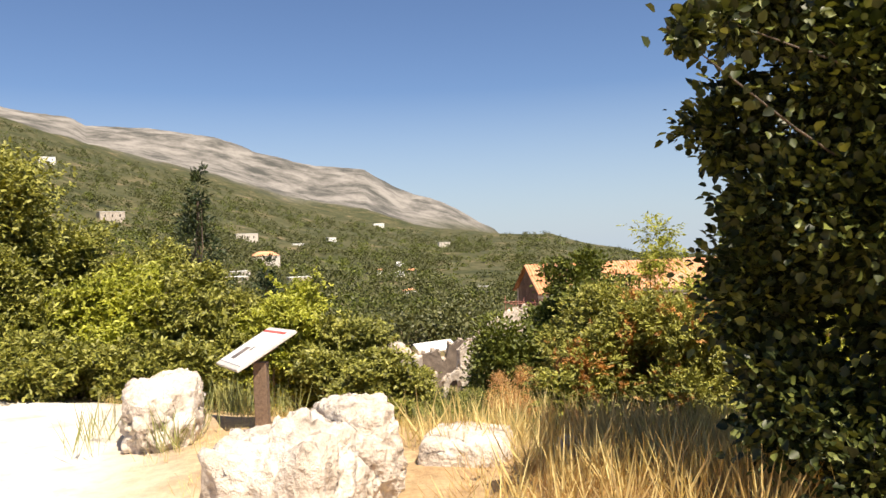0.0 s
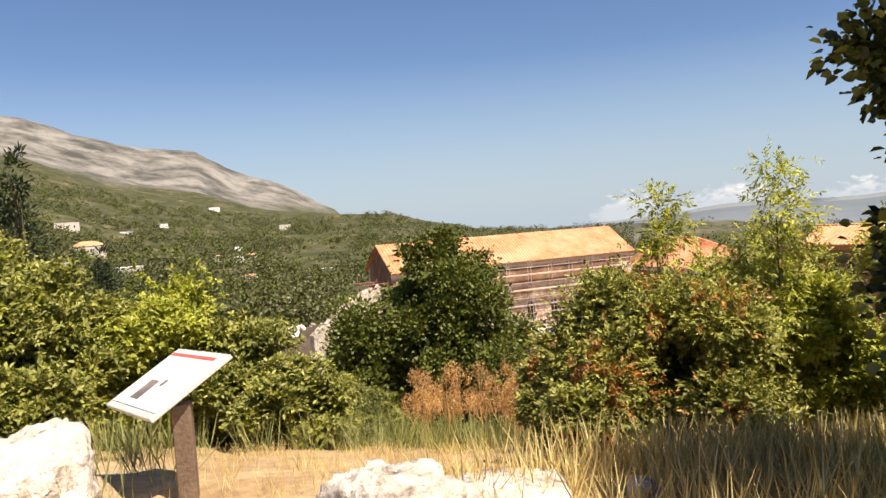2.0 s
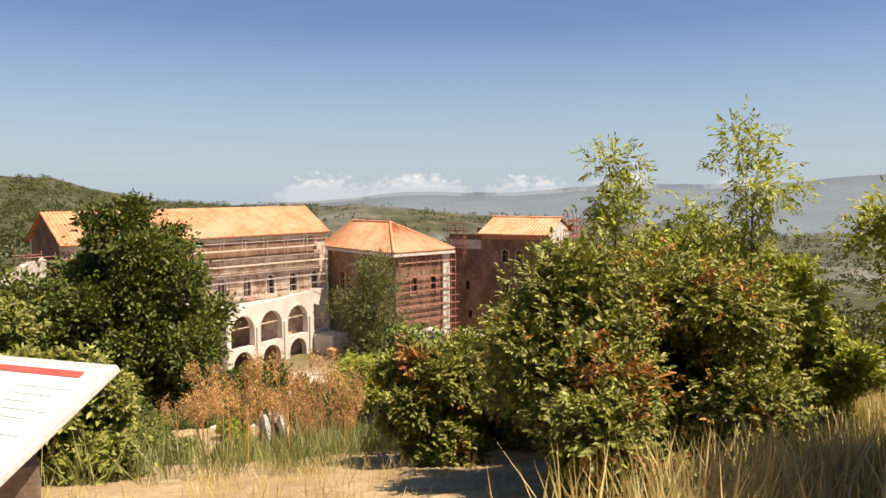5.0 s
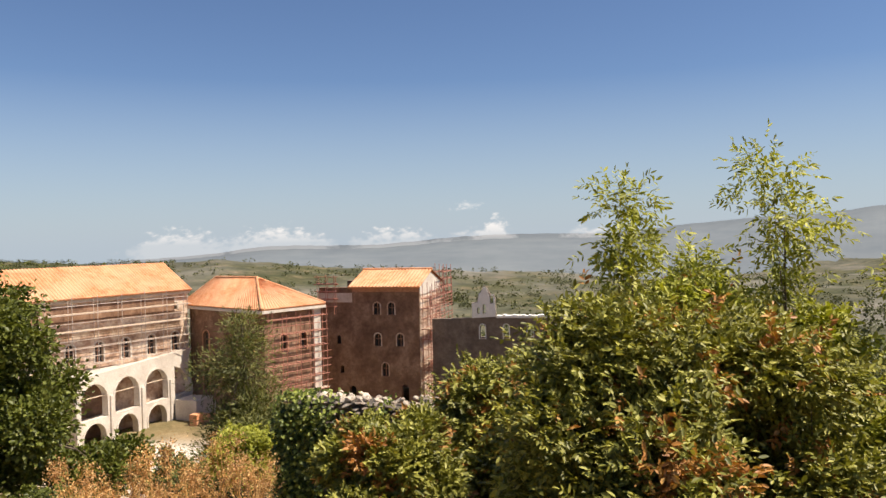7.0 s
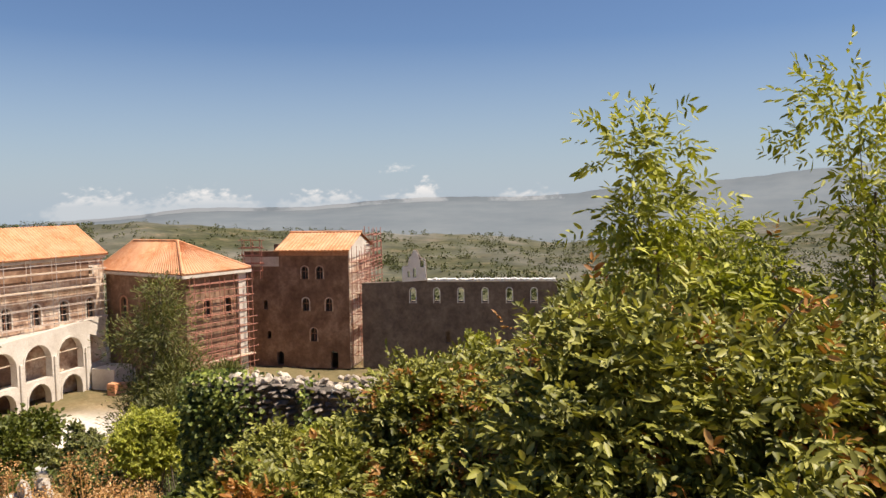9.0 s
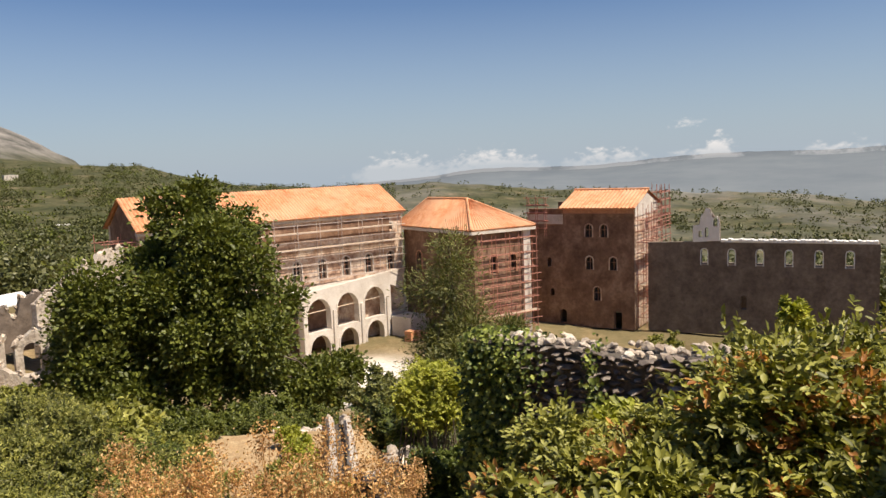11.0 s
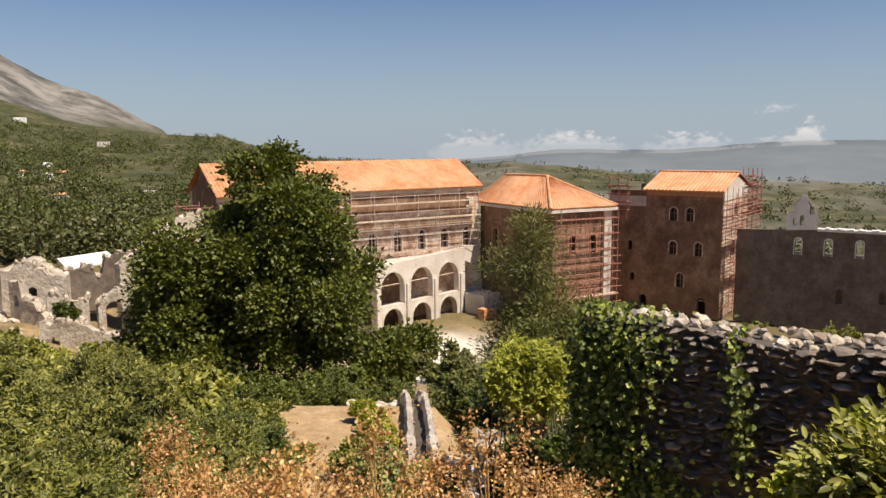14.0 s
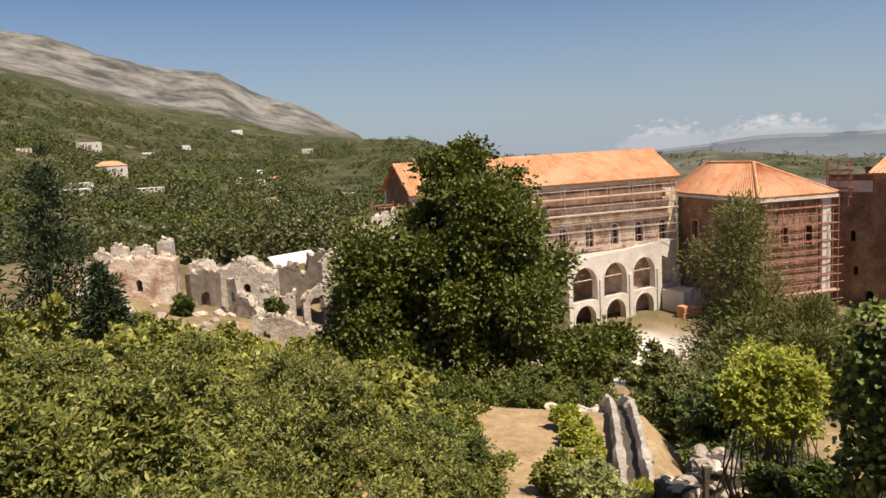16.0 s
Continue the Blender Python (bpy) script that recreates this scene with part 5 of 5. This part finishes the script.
shrub("bush", 1.65, 7.05, 1.4, 0.6, 0.55, M["bright"], 0.042, 2600, "loose bright green bush under the saplings", 7, 49, leaflets=3, whorl=False, twigs=3)
shrub("bush", 2.4, 9.5, 0.7, 1.2, 1.1, M["bush"], 0.045, 6000, BUSH, 9, 31, mats=(M["bush_red"], 0.08), leaflets=3, whorl=False)
shrub("bush", 1.75, 10.9, 0.2, 0.62, 0.6, M["bush"], 0.043, 4400, BUSH, 7, 47, mats=(M["bush_red"], 0.1), leaflets=3, whorl=False)
shrub("bush", 0.45, 9.45, 0.85, 0.6, 0.55, M["bush"], 0.043, 4200, BUSH, 7, 48, mats=(M["bush_red"], 0.1), leaflets=3, whorl=False)
shrub("bush", 3.6, 8.6, 0.45, 1.2, 1.1, M["bright"], 0.075, 2000, "bright green bush on the slope", 8, 32)
shrub("bush", 4.6, 11.6, -0.3, 1.3, 1.1, M["bright"], 0.08, 2600, "broad-leaved green bush against the garden wall", 8, 33, width=0.7)
shrub("bush", 6.3, 11.4, 0.0, 1.2, 1.1, M["bright"], 0.09, 1900, "broad-leaved green bush against the garden wall", 8, 34, width=0.7)
shrub("bush", 3.5, 11.9, -0.2, 1.0, 0.9, M["bright"], 0.085, 1700, "broad-leaved green bush against the garden wall", 6, 35, width=0.7)
shrub("bush", 5.3, 14.3, -1.5, 0.8, 0.8, M["bright"], 0.11, 900, "broad-leaved green bush against the garden wall", 6, 46, width=0.7)
bz = ground_at(6.5, 22.1)
plant("bush", 6.5, 22.1, bz, lobes(22, 0, 0, -3.35 - bz, 0.75, 0.75, 0.6, 0.36, 36), M["bright"], 0.075, 240, "yellow-green rounded bush by the wall end", "bush", "bushes on the slope", stems=44, spread=0.4, shoots=24, leaflets=2, whorl=True)
# added shrub, its dark leaves stand for shade under the bright bush
shrub("bush", 6.2, 20.9, -4.2, 1.0, 0.8, M["dark"], 0.11, 1500, "dark green shrub below the wall", 7, 50)
shrub("bush", 7.6, 22.6, -4.4, 1.2, 1.1, M["dark"], 0.12, 900, "dark green shrub below the wall", 7, 37)
shrub("bush", 4.4, 17.2, -4.0, 1.4, 1.2, M["dark"], 0.12, 900, "dark green shrub below the wall", 7, 38)
shrub("bush", 10.4, 30.0, -6.2, 1.8, 2.2, M["dark"], 0.16, 900, "dark green shrub beside the channel", 8, 39)
shrub("bush", 12.2, 35.5, -6.6, 2.2, 2.2, M["pine"], 0.18, 900, "olive green shrub beside the channel", 8, 40)
shrub("bush", 6.2, 29.8, -6.9, 0.55, 1.5, M["bright"], 0.11, 800, "light green creeper along the channel", 6, 41)
shrub("bush", 5.6, 24.6, -6.3, 0.6, 1.2, M["bright"], 0.11, 700, "light green creeper along the channel", 6, 42)
shrub("bush", 16.5, 47, -9.5, 2.6, 2.2, M["pine"], 0.2, 900, "olive green shrub on the lower slope", 8, 43)
shrub("bush", 15.8, 12.8, 0.2, 1.3, 1.3, M["dark"], 0.12, 900, "green bush behind the garden wall", 6, 44)
shrub("bush", 13.5, 17.8, -0.6, 1.0, 1.0, M["bright"], 0.12, 900, "light green bush behind the garden wall", 6, 45)

# dark ones past the channel hold the ravine's shade in their colour
for k, (x, y, top, r, mt) in enumerate(((2.4, 27.5, -6.4, 1.2, "bush"), (2.6, 31.0, -6.5, 1.3, "bush"), (3.6, 34.6, -7.0, 1.3, "oak"), (4.4, 26.0, -6.3, 0.8, "bush"), (5.2, 27.3, -6.6, 0.4, "bright"), (6.2, 31.6, -7.0, 0.4, "bright"), (4.2, 24.0, -6.2, 1.0, "weed"), (11.5, 34.0, -7.2, 1.6, "dark"), (13.0, 38.0, -8.4, 2.0, "dark"), (15.0, 42.5, -10.0, 2.2, "dark"), (10.2, 27.5, -6.2, 1.6, "dark"), (13.2, 31.5, -6.4, 2.0, "dark"), (18.0, 46.5, -11.0, 2.4, "dark"), (8.0, 41, -9.4, 1.6, "oak"), (11.5, 44, -10.2, 1.8, "oak"), (9.0, 27.0, -6.8, 1.0, "dark"), (9.6, 24.2, -5.6, 1.2, "dark"))):
    shrub("bush", x, y, max(top, ground_at(x, y) + 0.8), r, r, M[mt], 0.1, 900, "green undergrowth around the bare terrace", 6, 160 + k)

# foreground thicket on the slope
for k, (b, d, top, r, mt) in enumerate(((-19, 6.6, -0.55, 1.5, "bush"), (-12, 8.2, -0.85, 1.5, "bush"), (-5, 9.6, -1.35, 1.5, "bush"), (1, 10.2, -1.75, 1.4, "bush"), (-15, 5.2, -1.0, 1.1, "bush"), (-6, 6.4, -1.35, 1.2, "bush"), (3, 7.2, -1.95, 1.1, "bush"), (7.5, 9.5, -2.35, 1.1, "bush"), (-27, 6.2, -0.3, 1.4, "bush"), (-24, 9.5, -0.1, 1.6, "bush"), (8, 13.5, -3.4, 1.3, "dark"), (-10, 12, -1.4, 1.8, "bush"), (-20, 13, -0.7, 1.8, "bush"), (12.5, 7.4, -2.9, 0.8, "weed"), (-2, 13.5, -2.3, 1.6, "bush"))):
    x, y = polar(b, d)
    shrub("bush", x, y, max(top - 0.5 + 0.28 * math.sin(k * 2.4), ground_at(x, y) + 0.7), r * 0.92, r * 0.92, M["thicket" if mt == "bush" else mt], 0.058, 2500, "dense green thicket of small-leaved shrubs on the slope", 8, 60 + k, width=0.45, leaflets=3, whorl=False, twigs=12)

# bushes beyond the path at the start
for k, (x, y, top, r, mt) in enumerate(((-7.7, 10.6, 2.3, 1.5, "bush"), (-6.3, 11.0, 2.0, 1.4, "bright"), (-5.2, 11.6, 1.7, 1.3, "bush"), (-4.2, 12.2, 1.5, 1.2, "bright"), (-3.2, 12.0, 1.0, 1.1, "bush"), (-6.6, 9.3, 1.0, 0.9, "bush"), (-5.0, 9.7, 0.9, 0.8, "bush"), (-8.6, 12.5, 3.0, 1.7, "bush"), (-2.3, 11.2, 0.55, 0.8, "bush"), (-6.9, 13.2, 2.6, 1.6, "bush"))):
    shrub("bush", x, y, top, r, r, M[mt], 0.065, 2600, "tall green bushes beyond the stone path", 9, 90 + k, width=0.5)

# big plane tree before the palace
px, py = 9.0, 62.0
pz = ground_at(px, py)
plant("plane_tree", px, py, pz, lobes(70, 0, 0, 8.4, 8.2, 7.0, 7.2, 1.9, 21) + lobes(10, 7.6, -3, 2.6, 3.4, 3.0, 1.6, 1.6, 22) + [(1.5, 0, 16.4, 1.6, 1.5, 1.2), (-1, 0, 15.8, 1.5, 1.5, 1.1), (4.2, 0, 14.2, 1.6, 1.6, 1.5)] + lobes(6, -6.5, -2, 4.5, 2.5, 2.5, 2.2, 1.6, 23), M["oak"], 0.3, 1200, "large dense dark green plane tree below the palace", "tree", trunk=(7.0, 0.5), width=0.75, core=0.55)
# pines in the yard
for x, y, h, r, sd in ((27.6, 57.5, 14.2, 4.4, 24), (30.5, 54, 7.0, 3.8, 25), (24.6, 52.0, 5.5, 3.0, 26), (34.0, 56, 5.6, 3.2, 27), (28.0, 50.0, 5.0, 3.0, 32)):
    z0 = ground_at(x, y)
    plant("pine_tree", x, y, z0, lobes(9, 0, 0, h * 0.45, r * 0.75, r * 0.75, h * 0.36, r * 0.45, sd) + [(0, 0, h * 0.72, r * 0.42, r * 0.42, h * 0.14), (0.2, 0, h * 0.88, r * 0.3, r * 0.3, h * 0.1)], M["pine"], 0.34, 2300, "feathery olive-green pine tree in the palace yard", "tree", "pines in the yard", trunk=(h * 0.9, 0.16), width=0.22, spread=0.4)
# dark conifers
for x, y, top, r, sd in ((-13.5, 38, 6.0, 1.7, 28), (-12.9, 49.5, 1.4, 2.3, 29), (-15.6, 47, 0.6, 2.6, 30), (-10.2, 47.5, -3.8, 1.5, 31)):
    z0 = ground_at(x, y)
    h = top - z0
    plant("cypress_tree", x, y, z0, [(0.1 * rng.normal(), 0.1 * rng.normal(), h * f, r * w, r * w, h * 0.1) for f, w in ((0.16, 0.95), (0.3, 1.0), (0.44, 0.9), (0.58, 0.75), (0.72, 0.58), (0.84, 0.4), (0.94, 0.22))], M["conifer"], 0.3, 900, "dark conical conifer on the slope", "tree", "conifers", trunk=(h * 0.9, 0.16), width=0.3)
# shrubs around the ruins
for k, (b, d, top, r, mt) in enumerate(((-2.9, 71, -12.2, 1.4, "dark"), (-9.6, 72, -12.2, 1.4, "dark"), (-14.8, 72, -12.0, 1.2, "bright"), (-12.5, 66, -13.2, 1.6, "bush"), (-7, 62, -13.6, 1.8, "bush"), (-1.5, 60, -14.2, 2.0, "bush"), (-17.5, 62, -11.0, 2.0, "bright"), (3.5, 56, -13.4, 2.4, "oak"), (8.5, 47, -13.0, 2.2, "oak"), (-4, 84, -9.6, 1.5, "bright"), (52.5, 82, -16.5, 3.0, "bush"), (47.0, 80, -16.8, 2.6, "bush"), (16, 44, -12.6, 2.4, "oak"), (12, 40, -12.0, 2.2, "oak"), (1, 40, -10.5, 2.4, "bush"), (-6, 42, -9.5, 2.6, "bush"), (-14, 40, -7.0, 2.6, "bush"), (-10, 52, -11.5, 2.4, "bush"), (5, 30, -8.0, 2.0, "bush"), (-3, 30, -7.0, 2.4, "bush"), (-12, 28, -5.0, 2.6, "bush"), (-20, 26, -3.0, 2.6, "bush"), (4, 20, -5.2, 1.6, "bush"), (-6, 20, -4.2, 2.0, "bush"), (-15, 20, -2.6, 2.2, "bush"), (2.6, 67, -9.6, 2.2, "oak"), (5.0, 68, -8.0, 2.4, "oak"), (7.5, 67, -7.6, 2.4, "oak"), (-5.5, 58, -13.4, 2.2, "bush"), (-3.5, 54, -13.2, 2.2, "bright"), (-8.5, 50, -11.6, 2.0, "bush"), (-11.0, 60, -12.8, 1.8, "bright"), (-15, 58, -10.8, 2.0, "bush"), (0.8, 52, -13.4, 2.2, "bush"), (3.0, 46, -12.4, 2.2, "bush"), (-13, 47, -9.2, 2.0, "bush"), (-17, 52, -9.2, 2.2, "bright"))):
    x, y = polar(b, d)
    z0 = ground_at(x, y)
    shrub("bush", x, y, max(top, z0 + 1.4), r, r, M[mt], 0.24, 420, "green shrub among the ruins on the slope", 6, 120 + k, width=0.6)


# ---- grasses and dried flowers ----
def blades(name, spots, n, height, mat, label, lean=0.35):
    """Tufts of narrow blades; spots are (x, y, rx, ry)."""
    C, D = [], []
    for x, y, rx, ry in spots:
        k = max(3, int(n * rx * ry))
        t = np.stack([x + rng.normal(size=k) * rx * 0.6, y + rng.normal(size=k) * ry * 0.6], 1)
        m = 16
        base = np.repeat(t, m, 0) + rng.normal(size=(k * m, 2)) * 0.07
        z = terrain(base[:, 0], base[:, 1])
        C.append(np.column_stack([base, z - 0.02]))
        D.append(np.column_stack([rng.normal(size=(k * m, 2)) * lean, np.ones(k * m)]))
    ob = leaf_mesh(name, np.concatenate(C), np.concatenate(D), height, mat, None, 0.022)
    return tagged(ob, label, "grass", kind="stuff")


blades("dry_grass", [(0.7, 6.15, 0.7, 0.3), (1.2, 5.9, 0.8, 0.4), (1.6, 5.6, 1.6, 0.8), (2.6, 6.6, 1.6, 1.2), (0.2, 5.9, 1.3, 0.5), (3.8, 7.6, 1.6, 1.6), (-0.7, 6.1, 0.9, 0.4), (5.0, 9.5, 2.0, 1.8), (4.0, 6.0, 1.8, 1.2), (0.2, 4.6, 1.2, 0.6), (2.0, 6.0, 0.8, 0.6), (2.8, 7.4, 1.0, 0.8), (1.9, 5.2, 0.8, 0.6)], 120, 0.4, M["straw"], "tall dry straw-coloured grass")
blades("brown_grass", [(-0.9, 4.75, 0.5, 0.35), (-0.3, 4.8, 0.5, 0.4), (0.3, 5.0, 0.6, 0.4), (-0.5, 5.3, 0.6, 0.3), (0.9, 5.3, 0.6, 0.4), (1.5, 6.0, 0.6, 0.3), (0.6, 6.2, 0.5, 0.25)], 260, 0.2, M["drygrass"], "low dried reddish-brown grass beside the rocks", 0.7)
blades("short_grass", [(-2.2, 7.6, 1.2, 1.4), (-1.6, 6.9, 1.2, 0.6), (-3.4, 6.4, 0.5, 0.4), (-1.0, 9.2, 1.2, 0.9), (-2.9, 5.6, 0.5, 0.7), (-4.6, 8.9, 1.6, 0.5), (-0.9, 5.4, 0.7, 0.4), (-2.4, 9.6, 1.2, 0.6)], 40, 0.16, M["straw"], "short dry grass along the path")
blades("green_weeds", [(-3.55, 6.35, 0.25, 0.3), (-3.5, 7.2, 0.3, 0.4), (-1.6, 10.4, 0.9, 0.5), (-0.6, 10.0, 0.8, 0.4), (2.6, 10.8, 1.2, 0.6), (3.8, 9.8, 1.4, 0.8), (-3.9, 9.6, 0.8, 0.4), (-4.4, 6.4, 0.15, 0.4), (0.4, 12.6, 0.8, 0.6), (1.2, 12.4, 0.8, 0.7), (1.0, 13.4, 1.0, 0.8), (2.0, 12.9, 0.8, 0.7)], 60, 0.4, M["weed"], "grey-green weeds at the path edge")


def dried_flowers():
    g3 = np.random.default_rng(17)
    head = None
    for _ in range(46):
        b, d = g3.uniform(2, 33), g3.uniform(2.6, 5.6)
        x, y = -0.85 + d * math.sin(radians(b)), 9.2 + d * math.cos(radians(b))
        z = ground_at(x, y)
        far = math.hypot(x + 0.6, y - 11.15)
        h = min(g3.uniform(0.6, 1.3), 0.85 - far * 0.51 - z, 1.17 - d * 0.345 - z)
        if h < 0.22 or far < 0.9 or y < 10.6:
            continue
        root = empty("dried_plant", Matrix.Translation((x, y, z)), "dried orange-brown flowering weed on the slope", "plant", "dried weeds")
        lines = [[(np.array((0, 0, -0.05)), 0.008), (np.array((0.02, 0.01, h * 0.5)), 0.006), (np.array((0.0, 0.03, h * 0.95)), 0.004)]]
        ends = []
        for _ in range(4):
            a = g3.uniform(0, 6.28)
            e = np.array((math.cos(a) * 0.14, math.sin(a) * 0.14, h * g3.uniform(0.78, 1.0)))
            lines.append([(np.array((0.015, 0.01, h * 0.55)), 0.004), (e, 0.002)])
            ends.append(e)
        tubes("stem", lines, M["rust"], root, 4)
        for e in ends:
            m = Matrix.Translation(e) @ Matrix.Rotation(g3.uniform(0, 6.28), 4, "Z")
            if head is None:
                head = leaf_mesh("flower_head", g3.normal(size=(130, 3)) * (0.04, 0.04, 0.06), g3.normal(size=(130, 3)) + (0, 0, 0.7), 0.019, M["rust"], root, 0.7)
                head.matrix_basis = m
                tagged(head, kind="stuff")
            else:
                tagged(share("flower_head", head, m, root), kind="stuff")


dried_flowers()


# ---- hillside woods and houses ----
def woods(name, n, r0, r1, leaves, crown, size, mat, label, b0=-42, b1=84, thin=0.0, seed=1):
    g4 = np.random.default_rng(seed)
    b = np.radians(g4.uniform(b0, b1, n))
    r = np.exp(g4.uniform(math.log(r0), math.log(r1), n))
    x, y = -1 + r * np.sin(b), 8 + r * np.cos(b)
    dens = np.array([noise.fractal(Vector((a * 0.012, c * 0.012, seed)), 0.9, 2.1, 4) for a, c in zip(x, y)])
    ok = dens > thin
    q, p = 0.45 * x + 0.89 * y, 0.89 * x - 0.45 * y
    ok &= ~((q > 55) & (q < 128) & (x > 2) & (x < 95))
    ok &= ~((r < 98) & (np.degrees(b) > -20) & (np.degrees(b) < 6))
    x, y, r = x[ok], y[ok], r[ok]
    z = terrain(x, y)
    s = crown * g4.uniform(0.5, 1.4, len(x))
    tree = np.repeat(np.arange(len(x)), leaves)
    v = g4.normal(size=(len(tree), 3))
    v /= np.linalg.norm(v, axis=1, keepdims=True)
    k = g4.random(len(tree))[:, None] ** 0.4
    off = v * k * s[tree][:, None] * (1, 1, 0.85)
    C = np.stack([x, y, z + s * 0.7], 1)[tree] + off
    ob = leaf_mesh(name, C, v + g4.normal(size=v.shape) * 0.6, size * s.mean(), mat, None, 0.8, loose=1.4, simple=True)
    return tagged(ob, label, "trees", kind="stuff")


woods("near_woods", 1700, 105, 420, 330, 3.4, 0.19, M["scrub"], "scattered olive trees and scrub on the valley side", seed=3)
woods("dark_woods", 1300, 110, 600, 260, 3.8, 0.2, M["oak"], "dark green trees in the valley", seed=4, thin=0.08)
woods("far_woods", 11000, 400, 2000, 40, 5.0, 0.42, M["scrub"], "scrub covering the far hillside", seed=5, thin=-0.06, b1=26)
woods("far_dark_woods", 5000, 380, 1900, 40, 5.2, 0.42, M["oak"], "dark groves on the far hillside", seed=6, thin=0.02, b1=26)


woods("plain_woods", 5000, 420, 1700, 20, 4.6, 0.6, M["scrub"], "scrub and groves on the hills beyond the palace", b0=24, seed=7, thin=0.02)


def on_slope(b, e):
    """Where the view at bearing b and elevation e meets the ground."""
    r = 140.0
    while r < 2600:
        x, y = polar(b, r)
        if ground_at(x, y) > 0.85 + r * math.tan(radians(e)):
            break
        r *= 1.01
    return x, y, r


def house(b, e, w, hgt, roof, wallm, label, depth=None):
    x, y, r = on_slope(b, e)
    z = ground_at(x, y)
    root = empty("house", frame_at(x, y, b + 78) @ Matrix.Translation((0, 0, z)), label, "house", "village houses")
    d = depth or w * 0.7
    bm = bmesh.new()
    box(bm, -w / 2, 0, -3, w / 2, d, hgt)
    part("wall", bm, M[wallm], root)
    if roof:
        bm = bmesh.new()
        lo = [bm.verts.new(v) for v in ((-w / 2 - 0.6, -0.6, hgt), (w / 2 + 0.6, -0.6, hgt), (w / 2 + 0.6, d + 0.6, hgt), (-w / 2 - 0.6, d + 0.6, hgt))]
        hi = [bm.verts.new((-w / 4, d / 2, hgt + w * 0.17)), bm.verts.new((w / 4, d / 2, hgt + w * 0.17))]
        for f in ((lo[0], lo[1], hi[1], hi[0]), (lo[1], lo[2], hi[1]), (lo[2], lo[3], hi[0], hi[1]), (lo[3], lo[0], hi[0]), (lo[3], lo[2], lo[1], lo[0])):
            bm.faces.new(f)
        part("roof", bm, M[roof], root)
    else:
        bm = bmesh.new()
        box(bm, -w / 2 - 0.2, -0.2, hgt, w / 2 + 0.2, d + 0.2, hgt + 0.3)
        part("parapet", bm, M["white"], root)
    for k in range(3):
        # dark plate on the wall, the room's shade in its colour
        bm = bmesh.new()
        s = -w * 0.3 + k * w * 0.3
        box(bm, s - w * 0.028, -0.06, hgt * 0.4, s + w * 0.028, -0.004, hgt * 0.7)
        part("window", bm, M["void"], root)
    return root


WH, OR, ST = "small white village house on the hillside", "village house with a terracotta roof on the hillside", "half-built ochre stone house on the hillside"
for b, e, px_, roof, wm, lb in ((-13.2, -0.9, 46, "tile", "plaster", OR), (-14.5, 0.9, 42, None, "plaster", WH), (-10.8, 0.3, 20, None, "white", WH), (-3.3, -1.35, 14, "white", "white", WH), (-3.3, -2.1, 16, "white", "white", WH), (-2.6, -3.6, 22, "tile", "white", OR), (-10.8, -2.5, 40, None, "ruin", ST), (-15.2, -1.8, 36, None, "plaster", WH), (1.2, -5.4, 26, None, "white", WH), (-15.5, -2.3, 40, None, "ruin", ST), (-2.4, -2.0, 18, "tile", "plaster", OR), (-8.3, 0.7, 16, None, "white", WH), (-4.7, 1.6, 22, None, "white", WH), (0.2, 0.0, 20, None, "plaster", WH), (-4.8, -1.9, 16, "tile", "white", OR), (-23.6, 2.7, 44, None, "ruin", ST), (-27.4, 6.6, 26, None, "white", WH), (3.0, -3.5, 20, None, "plaster", WH), (-18.4, 0.9, 22, None, "plaster", WH)):
    x, y, r = on_slope(b, e)
    w = max(5.0, px_ * r / 1345)
    house(b, e, min(w, 26), min(w, 26) * 0.38, roof, wm, lb)


# ---- stone wall and tree where the path bends ----
bank = empty("stone_wall", pose(-10.4, 12.2, ground_at(-9.4, 12.8), 0, 0, 30), "pale dry stone wall where the path bends away", "wall")
g = np.random.default_rng(31)
bm = bmesh.new()
box(bm, 0, 0.05, -0.4, 3.6, 0.5, 0.85)
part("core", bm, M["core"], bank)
for k in range(130):
    m = Matrix.LocRotScale((g.uniform(0, 3.6), g.uniform(-0.02, 0.1), g.uniform(-0.2, 0.95)), Euler(g.normal(size=3) * 0.25), (g.uniform(0.12, 0.26), 0.16, g.uniform(0.07, 0.13)))
    o = new("stone", ROCKS[k % 8])
    o.parent = bank
    o.matrix_basis = m
tx, ty = -8.2, 11.6
plant("small_tree", tx, ty, ground_at(tx, ty), lobes(18, 0, 0, 2.3, 1.2, 1.2, 1.0, 0.5, 77), M["bush"], 0.075, 420, "small olive green tree beside the stone path", "tree", trunk=(1.8, 0.07), width=0.5, spread=0.45, core=0.2, leaflets=2, whorl=True)
plant("small_tree", -10.9, 14.6, ground_at(-10.9, 14.6), lobes(14, 0, 0, 2.9, 1.6, 1.5, 1.2, 0.6, 78), M["bush"], 0.11, 900, "small green tree beyond the stone wall", "tree", trunk=(2.0, 0.09), width=0.5, spread=0.5, core=0.2)
